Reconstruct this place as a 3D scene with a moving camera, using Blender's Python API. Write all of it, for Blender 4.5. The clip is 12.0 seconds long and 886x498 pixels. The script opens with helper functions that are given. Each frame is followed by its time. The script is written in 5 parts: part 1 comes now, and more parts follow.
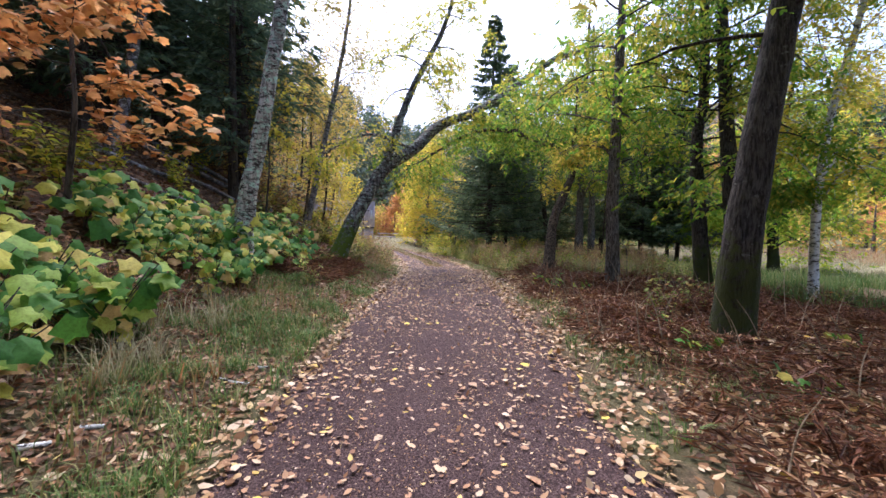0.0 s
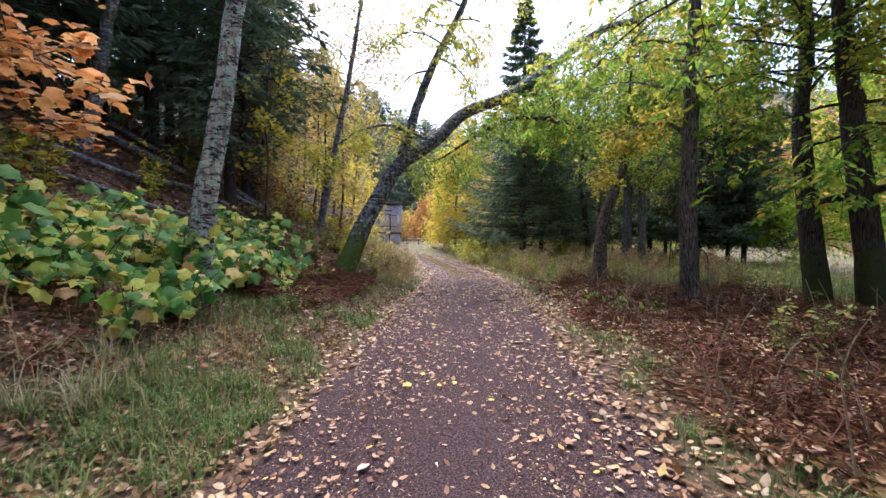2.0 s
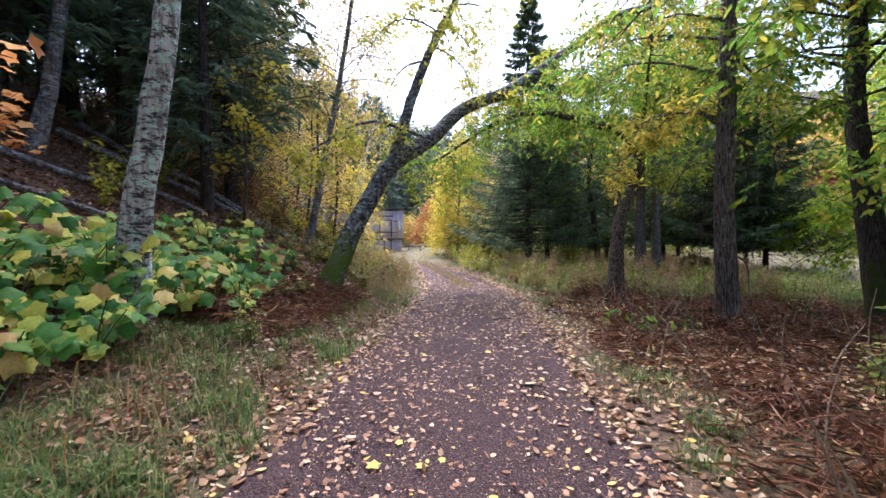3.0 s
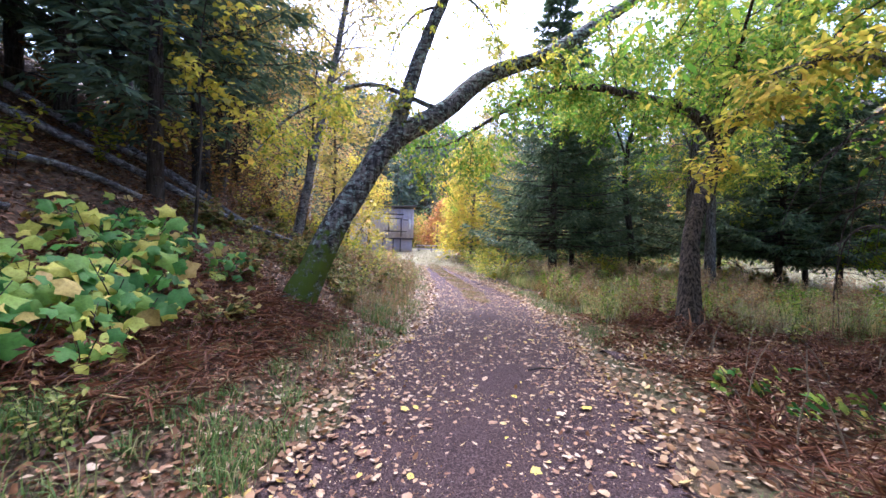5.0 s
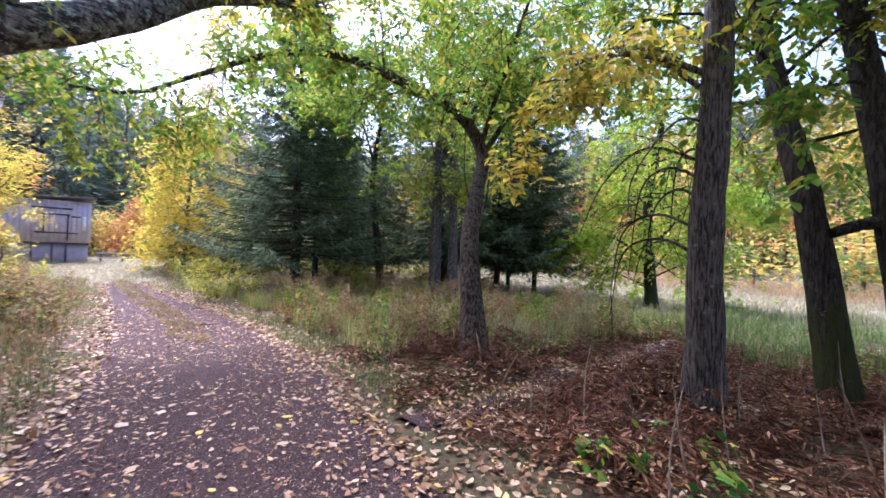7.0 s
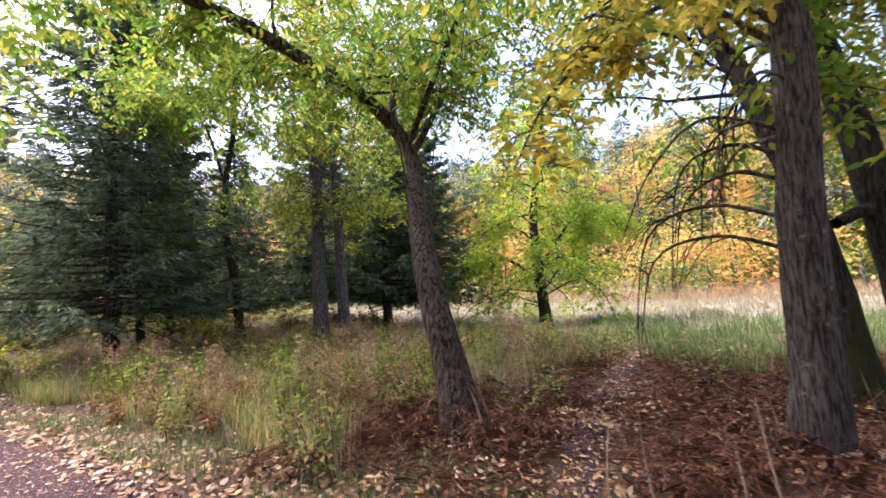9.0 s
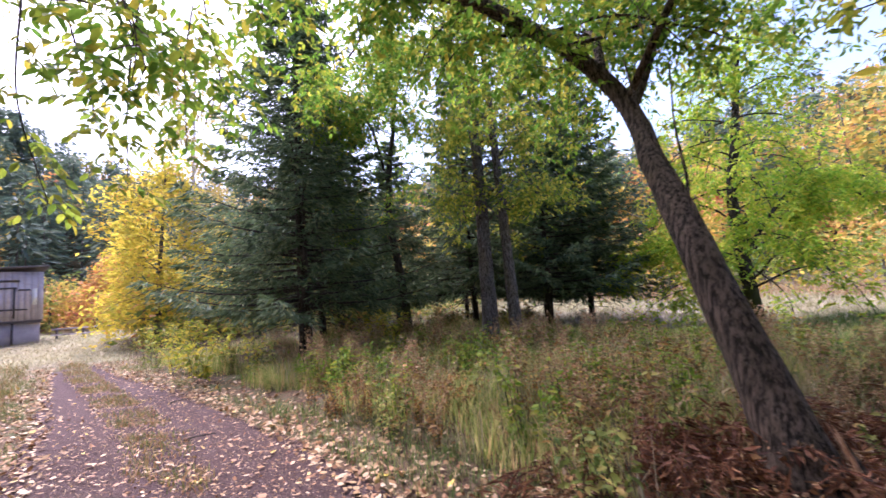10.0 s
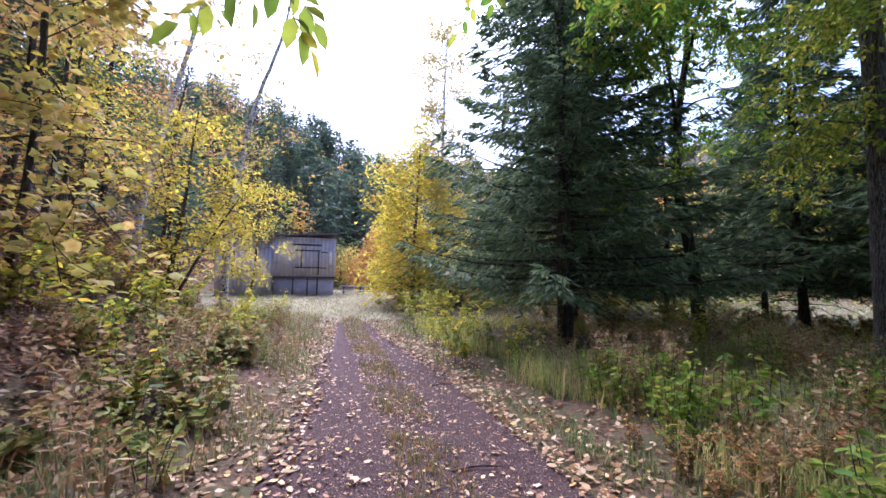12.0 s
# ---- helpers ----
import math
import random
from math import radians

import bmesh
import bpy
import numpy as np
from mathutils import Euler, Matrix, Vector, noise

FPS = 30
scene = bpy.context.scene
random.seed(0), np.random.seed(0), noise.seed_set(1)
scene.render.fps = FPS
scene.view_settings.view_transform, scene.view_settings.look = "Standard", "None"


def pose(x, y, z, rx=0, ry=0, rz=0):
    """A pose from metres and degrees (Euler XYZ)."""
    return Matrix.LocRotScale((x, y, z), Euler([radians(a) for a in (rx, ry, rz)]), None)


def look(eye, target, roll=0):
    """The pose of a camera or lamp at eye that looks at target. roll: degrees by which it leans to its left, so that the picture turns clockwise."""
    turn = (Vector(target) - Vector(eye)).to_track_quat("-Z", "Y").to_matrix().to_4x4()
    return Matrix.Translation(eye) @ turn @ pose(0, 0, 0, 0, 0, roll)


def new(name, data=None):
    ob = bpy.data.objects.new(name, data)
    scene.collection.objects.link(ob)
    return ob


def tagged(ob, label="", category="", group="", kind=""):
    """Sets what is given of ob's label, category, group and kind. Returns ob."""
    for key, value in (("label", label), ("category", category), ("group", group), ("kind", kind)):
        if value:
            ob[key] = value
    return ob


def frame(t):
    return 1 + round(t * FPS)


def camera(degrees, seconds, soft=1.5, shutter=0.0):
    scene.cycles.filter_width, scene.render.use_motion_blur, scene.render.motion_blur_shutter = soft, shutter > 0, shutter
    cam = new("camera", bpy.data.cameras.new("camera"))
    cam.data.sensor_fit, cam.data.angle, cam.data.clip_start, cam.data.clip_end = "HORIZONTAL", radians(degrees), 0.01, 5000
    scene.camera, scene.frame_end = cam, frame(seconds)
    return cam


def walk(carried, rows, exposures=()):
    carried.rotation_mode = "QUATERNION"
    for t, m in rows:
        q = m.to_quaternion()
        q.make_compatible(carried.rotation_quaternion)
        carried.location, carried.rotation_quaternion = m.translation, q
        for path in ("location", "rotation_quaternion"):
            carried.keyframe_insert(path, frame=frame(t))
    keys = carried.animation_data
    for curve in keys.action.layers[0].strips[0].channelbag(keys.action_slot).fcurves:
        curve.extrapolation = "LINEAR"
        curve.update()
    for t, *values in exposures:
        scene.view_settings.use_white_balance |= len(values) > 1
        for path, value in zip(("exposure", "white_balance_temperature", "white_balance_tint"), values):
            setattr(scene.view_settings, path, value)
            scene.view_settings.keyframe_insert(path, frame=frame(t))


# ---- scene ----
cam = camera(94.0, 12.0, shutter=0.16)
METRES, EYE, TILT, LEAN, TURN = 14.9, 1.5, 0.0, 0.0, 0.0
ROWS = [
    (0.0, 0.0, 0.0, 0.0, 0.06, -2.49, -1.38),
    (0.5, 0.0028, 0.0321, -0.001, 1.63, -2.99, 0.03),
    (1.0, 0.0025, 0.0664, 0.0009, 3.23, -2.8, 0.73),
    (1.5, 0.0047, 0.1014, 0.0038, 3.99, -2.38, 0.25),
    (2.0, 0.0081, 0.1398, 0.0037, 4.35, -2.01, -0.27),
    (2.5, 0.0105, 0.1771, 0.0063, 3.63, -1.78, 0.45),
    (3.0, 0.0125, 0.2165, 0.0078, 4.91, -1.31, 0.22),
    (3.2, 0.0121, 0.2288, 0.0074, 4.6, -1.1, -0.1),
    (5.0, -0.002, 0.3848, 0.0116, 6.63, -1.24, -1.66),
    (5.5, -0.0085, 0.4247, 0.0135, 3.53, -1.0, -1.83),
    (6.0, -0.0072, 0.4666, 0.0139, -3.11, -0.79, -3.21),
    (6.5, -0.008, 0.506, 0.0146, -15.94, 0.28, -3.02),
    (7.0, -0.0018, 0.5475, 0.0146, -29.09, 0.87, -1.85),
    (8.8, 0.0015, 0.6868, 0.0126, -50.4, 4.15, 2.5),
    (9.0, 0.0015, 0.7088, 0.012, -49.37, 5.27, 3.44),
    (9.5, -0.0088, 0.7584, 0.0119, -41.16, 5.16, 4.13),
    (10.0, -0.0131, 0.8063, 0.0117, -31.39, 5.92, 4.09),
    (10.5, -0.0251, 0.855, 0.0132, -19.55, 6.35, 3.18),
    (11.0, -0.033, 0.9015, 0.0123, -7.74, 6.47, 2.2),
    (11.5, -0.0387, 0.9481, 0.0104, -2.0, 6.04, 1.44),
    (12.0, -0.0363, 0.9927, 0.0086, -1.71, 4.26, -0.66),
]
EXPOSURES = [(0.0, 1.5, 5450, 18), (3.0, 1.68, 5300, 19), (5.0, 1.98, 5050, 22), (7.0, 2.0, 5100, 27), (9.0, 2.15, 5700, 29), (10.0, 1.88, 5500, 30), (11.0, 1.58, 5150, 30), (12.0, 1.52, 5050, 24)]
walk(cam, [(t, pose(0, 0, EYE, TILT, LEAN, TURN) @ pose(METRES * x, METRES * y, METRES * z, 90 + pitch, roll, yaw)) for t, x, y, z, yaw, pitch, roll in ROWS],
     exposures=EXPOSURES)

# ---- world and sun ----
SUN_AZ, SUN_EL = -16.0, 57.0        # degrees clockwise from +y, and above the ground
world = bpy.data.worlds.new("world")
scene.world = world
world.use_nodes = True
wn = world.node_tree
sky = wn.nodes.new("ShaderNodeTexSky")
sky.sky_type = "NISHITA"
sky.sun_disc = False
sky.sun_elevation = radians(SUN_EL)
sky.sun_rotation = radians(SUN_AZ % 360)
sky.dust_density = 5.0
sky.air_density = 1.0
sky.ozone_density = 1.0
wn.nodes["Background"].inputs["Strength"].default_value = 0.15
wn.links.new(sky.outputs[0], wn.nodes["Background"].inputs["Color"])
sun_data = bpy.data.lights.new("sun", "SUN")
sun_data.energy = 1.6
sun_data.angle = radians(50)
sun_data.color = (1.0, 0.94, 0.86)
sun = new("sun", sun_data)
sa, se = radians(SUN_AZ), radians(SUN_EL)
sun.matrix_world = look((60 * math.sin(sa) * math.cos(se), 60 * math.cos(sa) * math.cos(se), 60 * math.sin(se)), (0, 0, 0))


# ---- materials ----
def material(name, rough=0.8):
    m = bpy.data.materials.new(name)
    m.use_nodes = True
    b = m.node_tree.nodes["Principled BSDF"]
    b.inputs["Roughness"].default_value = rough
    b.inputs["Specular IOR Level"].default_value = 0.25
    return m, m.node_tree, b


def ramp(nt, stops, fac):
    r = nt.nodes.new("ShaderNodeValToRGB")
    e = r.color_ramp.elements
    while len(e) < len(stops):
        e.new(0.5)
    for k, (p, c) in enumerate(stops):
        e[k].position, e[k].color = p, (*c, 1)
    nt.links.new(fac, r.inputs[0])
    return r.outputs[0]


def noise_tex(nt, scale, detail=4, stretch=None, rough=0.6):
    tc = nt.nodes.new("ShaderNodeTexCoord")
    n = nt.nodes.new("ShaderNodeTexNoise")
    n.inputs["Scale"].default_value, n.inputs["Detail"].default_value, n.inputs["Roughness"].default_value = scale, detail, rough
    mp = nt.nodes.new("ShaderNodeMapping")
    mp.inputs["Scale"].default_value = stretch or (1, 1, 1)
    nt.links.new(tc.outputs["Object"], mp.inputs[0])
    nt.links.new(mp.outputs[0], n.inputs[0])
    return n.outputs["Fac"]


def mix(nt, fac, a, b, mode="MIX"):
    m = nt.nodes.new("ShaderNodeMix")
    m.data_type, m.blend_type = "RGBA", mode
    for socket, v in ((m.inputs[0], fac), (m.inputs[6], a), (m.inputs[7], b)):
        if isinstance(v, (int, float)):
            socket.default_value = v
        elif isinstance(v, tuple):
            socket.default_value = (*v, 1)
        else:
            nt.links.new(v, socket)
    return m.outputs[2]


def bump(nt, b, height, strength, distance):
    n = nt.nodes.new("ShaderNodeBump")
    n.inputs["Strength"].default_value, n.inputs["Distance"].default_value = strength, distance
    nt.links.new(height, n.inputs["Height"])
    nt.links.new(n.outputs[0], b.inputs["Normal"])


def leaf_material(name, stops, through_light=0.5, rough=0.55, whole=False, by_tree=0.0):
    """Leaves: one colour per leaf, blotched, and lit through."""
    m, nt, b = material(name, rough)
    geo = nt.nodes.new("ShaderNodeNewGeometry")
    own = nt.nodes.new("ShaderNodeObjectInfo")
    pick = own.outputs["Random"] if whole else geo.outputs["Random Per Island"]
    if by_tree:
        wide = nt.nodes.new("ShaderNodeMath")
        wide.operation = "MULTIPLY_ADD"
        nt.links.new(noise_tex(nt, by_tree, 1), wide.inputs[0])
        wide.inputs[1].default_value, wide.inputs[2].default_value = 2.6, -0.92
        own_bit = nt.nodes.new("ShaderNodeMath")
        own_bit.operation = "MULTIPLY_ADD"
        nt.links.new(pick, own_bit.inputs[0])
        own_bit.inputs[1].default_value = 0.25
        nt.links.new(wide.outputs[0], own_bit.inputs[2])
        pick = own_bit.outputs[0]
    col = ramp(nt, stops, pick)
    spots = ramp(nt, [(0.3, (0.72, 0.68, 0.6)), (0.6, (1.05, 1.05, 1.0))], noise_tex(nt, 9.0, 3))
    col = mix(nt, 1.0, col, spots, "MULTIPLY")
    nt.links.new(col, b.inputs["Base Color"])
    tr = nt.nodes.new("ShaderNodeBsdfTranslucent")
    nt.links.new(col, tr.inputs[0])
    ms = nt.nodes.new("ShaderNodeMixShader")
    ms.inputs[0].default_value = through_light
    nt.links.new(b.outputs[0], ms.inputs[1])
    nt.links.new(tr.outputs[0], ms.inputs[2])
    nt.links.new(ms.outputs[0], nt.nodes["Material Output"].inputs[0])
    return m


def bark_material(name, dark, light, patch=None, patch_at=0.55, ridge=14.0, moss=None, blots=None):
    m, nt, b = material(name, 0.9)
    fine = noise_tex(nt, ridge, 6, (1, 1, 0.16), 0.7)
    col = ramp(nt, [(0.42, dark), (0.58, light)], fine)
    if patch:
        blot = noise_tex(nt, 9.0, 6, (1, 1, 1.4), 0.75)
        mask = ramp(nt, [(patch_at, (0, 0, 0)), (patch_at + 0.06, (1, 1, 1))], blot)
        col = mix(nt, mask, col, patch)
    if blots:
        col = mix(nt, ramp(nt, [(0.515, (0, 0, 0)), (0.545, (1, 1, 1))], noise_tex(nt, 7.0, 6, (1, 1, 2.6), 0.8)), col, blots)
    if moss:
        tc = nt.nodes.new("ShaderNodeTexCoord")
        sep = nt.nodes.new("ShaderNodeSeparateXYZ")
        nt.links.new(tc.outputs["Object"], sep.inputs[0])
        add = nt.nodes.new("ShaderNodeMath")
        add.operation = "MULTIPLY_ADD"
        nt.links.new(noise_tex(nt, 4.0, 4), add.inputs[0])
        add.inputs[1].default_value = -2.1
        nt.links.new(sep.outputs[2], add.inputs[2])
        mask = ramp(nt, [(0.0, (1, 1, 1)), (0.25, (0, 0, 0))], add.outputs[0])
        mask = mix(nt, 1.0, mask, ramp(nt, [(0.36, (0, 0, 0)), (0.50, (1, 1, 1))], noise_tex(nt, 5.0, 6, None, 0.75)), "MULTIPLY")
        col = mix(nt, mask, col, moss)
    col = mix(nt, 1.0, col, ramp(nt, [(0.3, (0.7, 0.7, 0.7)), (0.7, (1.1, 1.1, 1.1))], noise_tex(nt, 1.7, 3)), "MULTIPLY")
    nt.links.new(col, b.inputs["Base Color"])
    bump(nt, b, fine, 1.0, 0.045)
    return m


def mottled(name, stops, scale, bump_scale, bump_d, rough=0.9, second=None):
    m, nt, b = material(name, rough)
    col = ramp(nt, stops, noise_tex(nt, scale, 6, None, 0.7))
    if second:
        col = mix(nt, ramp(nt, [(0.42, (0, 0, 0)), (0.62, (1, 1, 1))], noise_tex(nt, second[1], 4)), col, second[0])
    nt.links.new(col, b.inputs["Base Color"])
    bump(nt, b, noise_tex(nt, bump_scale, 5, None, 0.7), 0.8, bump_d)
    return m


M_SOIL = mottled("forest_soil", [(0.36, (0.05, 0.03, 0.022)), (0.5, (0.13, 0.08, 0.05)), (0.64, (0.24, 0.15, 0.09))], 22.0, 30.0, 0.06,
                 second=((0.11, 0.105, 0.045), 1.1))
M_SLOPE = mottled("slope_litter", [(0.36, (0.04, 0.026, 0.017)), (0.5, (0.115, 0.068, 0.04)), (0.64, (0.23, 0.145, 0.085))], 8.0, 25.0, 0.05)
M_MEADOW = mottled("meadow_ground", [(0.3, (0.13, 0.105, 0.065)), (0.5, (0.21, 0.17, 0.11)), (0.7, (0.30, 0.25, 0.17))], 1.5, 14.0, 0.05,
                   second=((0.25, 0.235, 0.12), 0.15))
M_PATH = mottled("gravel", [(0.36, (0.018, 0.010, 0.010)), (0.5, (0.078, 0.043, 0.042)), (0.64, (0.21, 0.14, 0.135))], 75.0, 90.0, 0.035)
M_FAR = mottled("hill_floor", [(0.3, (0.05, 0.05, 0.025)), (0.7, (0.13, 0.09, 0.04))], 0.5, 3.0, 0.2)

B_DARK = bark_material("dark_bark", (0.018, 0.015, 0.013), (0.09, 0.077, 0.066), (0.15, 0.15, 0.125), 0.60, 34, (0.06, 0.07, 0.02))
B_GREY = bark_material("grey_bark", (0.04, 0.033, 0.028), (0.23, 0.20, 0.175), (0.33, 0.34, 0.30), 0.60, 46, None)
B_LICHEN = bark_material("lichen_bark", (0.05, 0.044, 0.04), (0.27, 0.24, 0.225), (0.42, 0.52, 0.45), 0.52, 12, (0.105, 0.15, 0.018), (0.03, 0.026, 0.025))
B_BIRCH = bark_material("birch_bark", (0.22, 0.20, 0.19), (0.66, 0.63, 0.61), (0.58, 0.80, 0.70), 0.50, 14, None, (0.06, 0.052, 0.052))
B_WHITE = bark_material("white_birch_bark", (0.70, 0.67, 0.65), (0.86, 0.85, 0.83), (0.62, 0.58, 0.54), 0.60, 6, None, (0.07, 0.06, 0.055))
B_SPRUCE = bark_material("spruce_bark", (0.028, 0.022, 0.019), (0.10, 0.08, 0.068), (0.17, 0.17, 0.145), 0.58, 18)
B_TWIG = bark_material("twig_bark", (0.035, 0.028, 0.024), (0.13, 0.108, 0.09))
B_FURROW = bark_material("furrowed_bark", (0.016, 0.012, 0.009), (0.16, 0.12, 0.088), (0.16, 0.135, 0.10), 0.64, 30)
B_SLOPE = bark_material("pale_bark", (0.12, 0.11, 0.11), (0.34, 0.32, 0.32), (0.46, 0.48, 0.47), 0.54, 10, None, (0.08, 0.07, 0.07))

L_GREEN = leaf_material("green_leaves", [(0.0, (0.10, 0.23, 0.026)), (0.55, (0.21, 0.345, 0.035)), (0.85, (0.38, 0.42, 0.045)), (1.0, (0.60, 0.49, 0.06))], 0.58)
L_YGREEN = leaf_material("yellow_green_leaves", [(0.0, (0.22, 0.32, 0.04)), (0.35, (0.42, 0.46, 0.05)), (0.7, (0.64, 0.57, 0.07)), (1.0, (0.76, 0.58, 0.08))], 0.62)
L_YELLOW = leaf_material("yellow_leaves", [(0.0, (0.40, 0.41, 0.055)), (0.35, (0.64, 0.56, 0.07)), (0.75, (0.78, 0.64, 0.08)), (0.93, (0.78, 0.56, 0.09)), (1.0, (0.74, 0.40, 0.10))], 0.65)
L_ORANGE = leaf_material("orange_leaves", [(0.0, (0.50, 0.22, 0.06)), (0.5, (0.72, 0.34, 0.12)), (0.8, (0.78, 0.45, 0.20)), (1.0, (0.62, 0.38, 0.12))])
L_BIRCHTOP = leaf_material("sparse_birch_leaves", [(0.0, (0.36, 0.35, 0.10)), (0.5, (0.60, 0.50, 0.12)), (1.0, (0.64, 0.43, 0.16))], 0.55)
L_TAN = leaf_material("tan_maple_leaves", [(0.0, (0.42, 0.36, 0.13)), (0.4, (0.62, 0.44, 0.18)), (0.8, (0.66, 0.38, 0.16)), (1.0, (0.50, 0.22, 0.11))], 0.55)
L_ASH = leaf_material("ash_leaves", [(0.0, (0.15, 0.25, 0.035)), (0.5, (0.29, 0.38, 0.045)), (0.75, (0.52, 0.50, 0.06)), (1.0, (0.72, 0.60, 0.08))], 0.6)
L_YASH = leaf_material("yellow_ash_leaves", [(0.0, (0.18, 0.26, 0.035)), (0.35, (0.40, 0.42, 0.05)), (0.65, (0.66, 0.54, 0.08)), (1.0, (0.76, 0.56, 0.11))], 0.55)
L_BRIGHT = leaf_material("bright_green_leaves", [(0.0, (0.20, 0.40, 0.03)), (0.6, (0.40, 0.54, 0.04)), (1.0, (0.64, 0.60, 0.06))], 0.6)
L_FRESH = leaf_material("fresh_weed_leaves", [(0.0, (0.13, 0.25, 0.03)), (0.6, (0.27, 0.36, 0.04)), (1.0, (0.48, 0.45, 0.07))])
L_BERRY = leaf_material("thimbleberry_leaves", [(0.0, (0.045, 0.15, 0.03)), (0.4, (0.11, 0.27, 0.04)), (0.62, (0.29, 0.41, 0.06)), (0.86, (0.62, 0.58, 0.09)), (1.0, (0.52, 0.32, 0.14))], 0.4, 0.6, True)
L_WEED = leaf_material("weed_leaves", [(0.0, (0.15, 0.22, 0.05)), (0.45, (0.29, 0.34, 0.08)), (0.75, (0.50, 0.44, 0.13)), (1.0, (0.50, 0.25, 0.10))], 0.45)
L_BROAD = leaf_material("broad_weed_leaves", [(0.0, (0.09, 0.12, 0.035)), (0.3, (0.20, 0.22, 0.06)), (0.6, (0.42, 0.36, 0.10)), (0.82, (0.46, 0.30, 0.12)), (1.0, (0.26, 0.10, 0.05))], 0.4)
L_SEED = leaf_material("dry_seed_heads", [(0.0, (0.22, 0.12, 0.06)), (0.5, (0.44, 0.27, 0.14)), (0.8, (0.54, 0.40, 0.24)), (1.0, (0.36, 0.33, 0.11))], 0.4)
L_FERN = leaf_material("dead_fern", [(0.0, (0.065, 0.027, 0.017)), (0.5, (0.18, 0.07, 0.036)), (0.85, (0.29, 0.13, 0.062)), (1.0, (0.42, 0.27, 0.14))], 0.2)
L_LITTER = leaf_material("fallen_leaves", [(0.0, (0.22, 0.10, 0.055)), (0.3, (0.42, 0.22, 0.12)), (0.65, (0.58, 0.37, 0.22)), (0.88, (0.68, 0.49, 0.34)), (1.0, (0.74, 0.50, 0.09))], 0.1)
L_EDGE = leaf_material("edge_litter", [(0.0, (0.15, 0.07, 0.035)), (0.35, (0.34, 0.18, 0.08)), (0.7, (0.54, 0.36, 0.20)), (0.92, (0.68, 0.53, 0.38)), (1.0, (0.72, 0.50, 0.10))], 0.1)
L_DULL = leaf_material("brown_litter", [(0.0, (0.09, 0.045, 0.026)), (0.5, (0.23, 0.105, 0.052)), (0.85, (0.40, 0.21, 0.11)), (1.0, (0.58, 0.42, 0.30))], 0.1)
L_GRASS = leaf_material("grass_blades", [(0.0, (0.11, 0.17, 0.05)), (0.5, (0.20, 0.25, 0.08)), (0.8, (0.33, 0.31, 0.13)), (1.0, (0.48, 0.38, 0.20))], 0.3)
L_VERGE = leaf_material("verge_grass_blades", [(0.0, (0.07, 0.14, 0.035)), (0.5, (0.14, 0.23, 0.055)), (0.85, (0.25, 0.30, 0.09)), (1.0, (0.42, 0.36, 0.17))], 0.3)
L_TALL = leaf_material("tall_grass_blades", [(0.0, (0.19, 0.30, 0.06)), (0.45, (0.36, 0.44, 0.11)), (0.75, (0.66, 0.57, 0.26)), (1.0, (0.68, 0.42, 0.20))], 0.5)
L_BANK = leaf_material("bank_grass_blades", [(0.0, (0.10, 0.14, 0.035)), (0.4, (0.22, 0.22, 0.07)), (0.7, (0.40, 0.28, 0.13)), (1.0, (0.42, 0.20, 0.09))], 0.4)
L_STRAW = leaf_material("straw_blades", [(0.0, (0.22, 0.23, 0.10)), (0.5, (0.37, 0.33, 0.20)), (1.0, (0.52, 0.46, 0.32))], 0.3)
L_SPRUCE = leaf_material("spruce_needles", [(0.0, (0.058, 0.10, 0.05)), (0.5, (0.115, 0.17, 0.085)), (0.85, (0.19, 0.25, 0.125)), (1.0, (0.26, 0.30, 0.135))], 0.45, 0.6)
L_DARKSPRUCE = leaf_material("hemlock_needles", [(0.0, (0.085, 0.135, 0.085)), (0.6, (0.14, 0.205, 0.12)), (1.0, (0.21, 0.265, 0.14))], 0.52, 0.65)
# distance haze is put into this needle colour: paler, blue-green
L_HAZEPINE = leaf_material("hazy_far_pine_needles", [(0.0, (0.085, 0.13, 0.10)), (0.6, (0.125, 0.18, 0.13)), (1.0, (0.20, 0.24, 0.14))], 0.35)
L_FARDEC = leaf_material("far_autumn_leaves", [(0.0, (0.13, 0.21, 0.06)), (0.35, (0.30, 0.33, 0.08)), (0.55, (0.66, 0.50, 0.10)), (0.8, (0.70, 0.38, 0.11)), (1.0, (0.55, 0.22, 0.12))], by_tree=0.22)


B_STALK = bark_material("stalk_bark", (0.22, 0.16, 0.10), (0.42, 0.33, 0.22))


# ---- mesh builders ----
class Build:
    """Gathers triangles and links them as one mesh."""

    def __init__(self):
        self.v, self.f, self.n = [], [], 0

    def add(self, v, f):
        self.v.append(np.asarray(v, float).reshape(-1, 3))
        self.f.append(np.asarray(f, int).reshape(-1, 3) + self.n)
        self.n += len(self.v[-1])

    def mesh(self, name, mat, smooth=False):
        me = bpy.data.meshes.new(name)
        v, f = np.concatenate(self.v), np.concatenate(self.f)
        me.vertices.add(len(v))
        me.vertices.foreach_set("co", v.astype(np.float32).ravel())
        me.loops.add(f.size)
        me.loops.foreach_set("vertex_index", f.astype(np.int32).ravel())
        me.polygons.add(len(f))
        me.polygons.foreach_set("loop_start", (np.arange(len(f)) * 3).astype(np.int32))
        if smooth:
            me.polygons.foreach_set("use_smooth", np.ones(len(f), bool))
        me.update(calc_edges=True)
        me.materials.append(mat)
        return me


def part(name, build, mat, parent, label="", smooth=False):
    ob = new(name, build.mesh(name, mat, smooth) if isinstance(build, Build) else build)
    ob.parent = parent
    return tagged(ob, label)


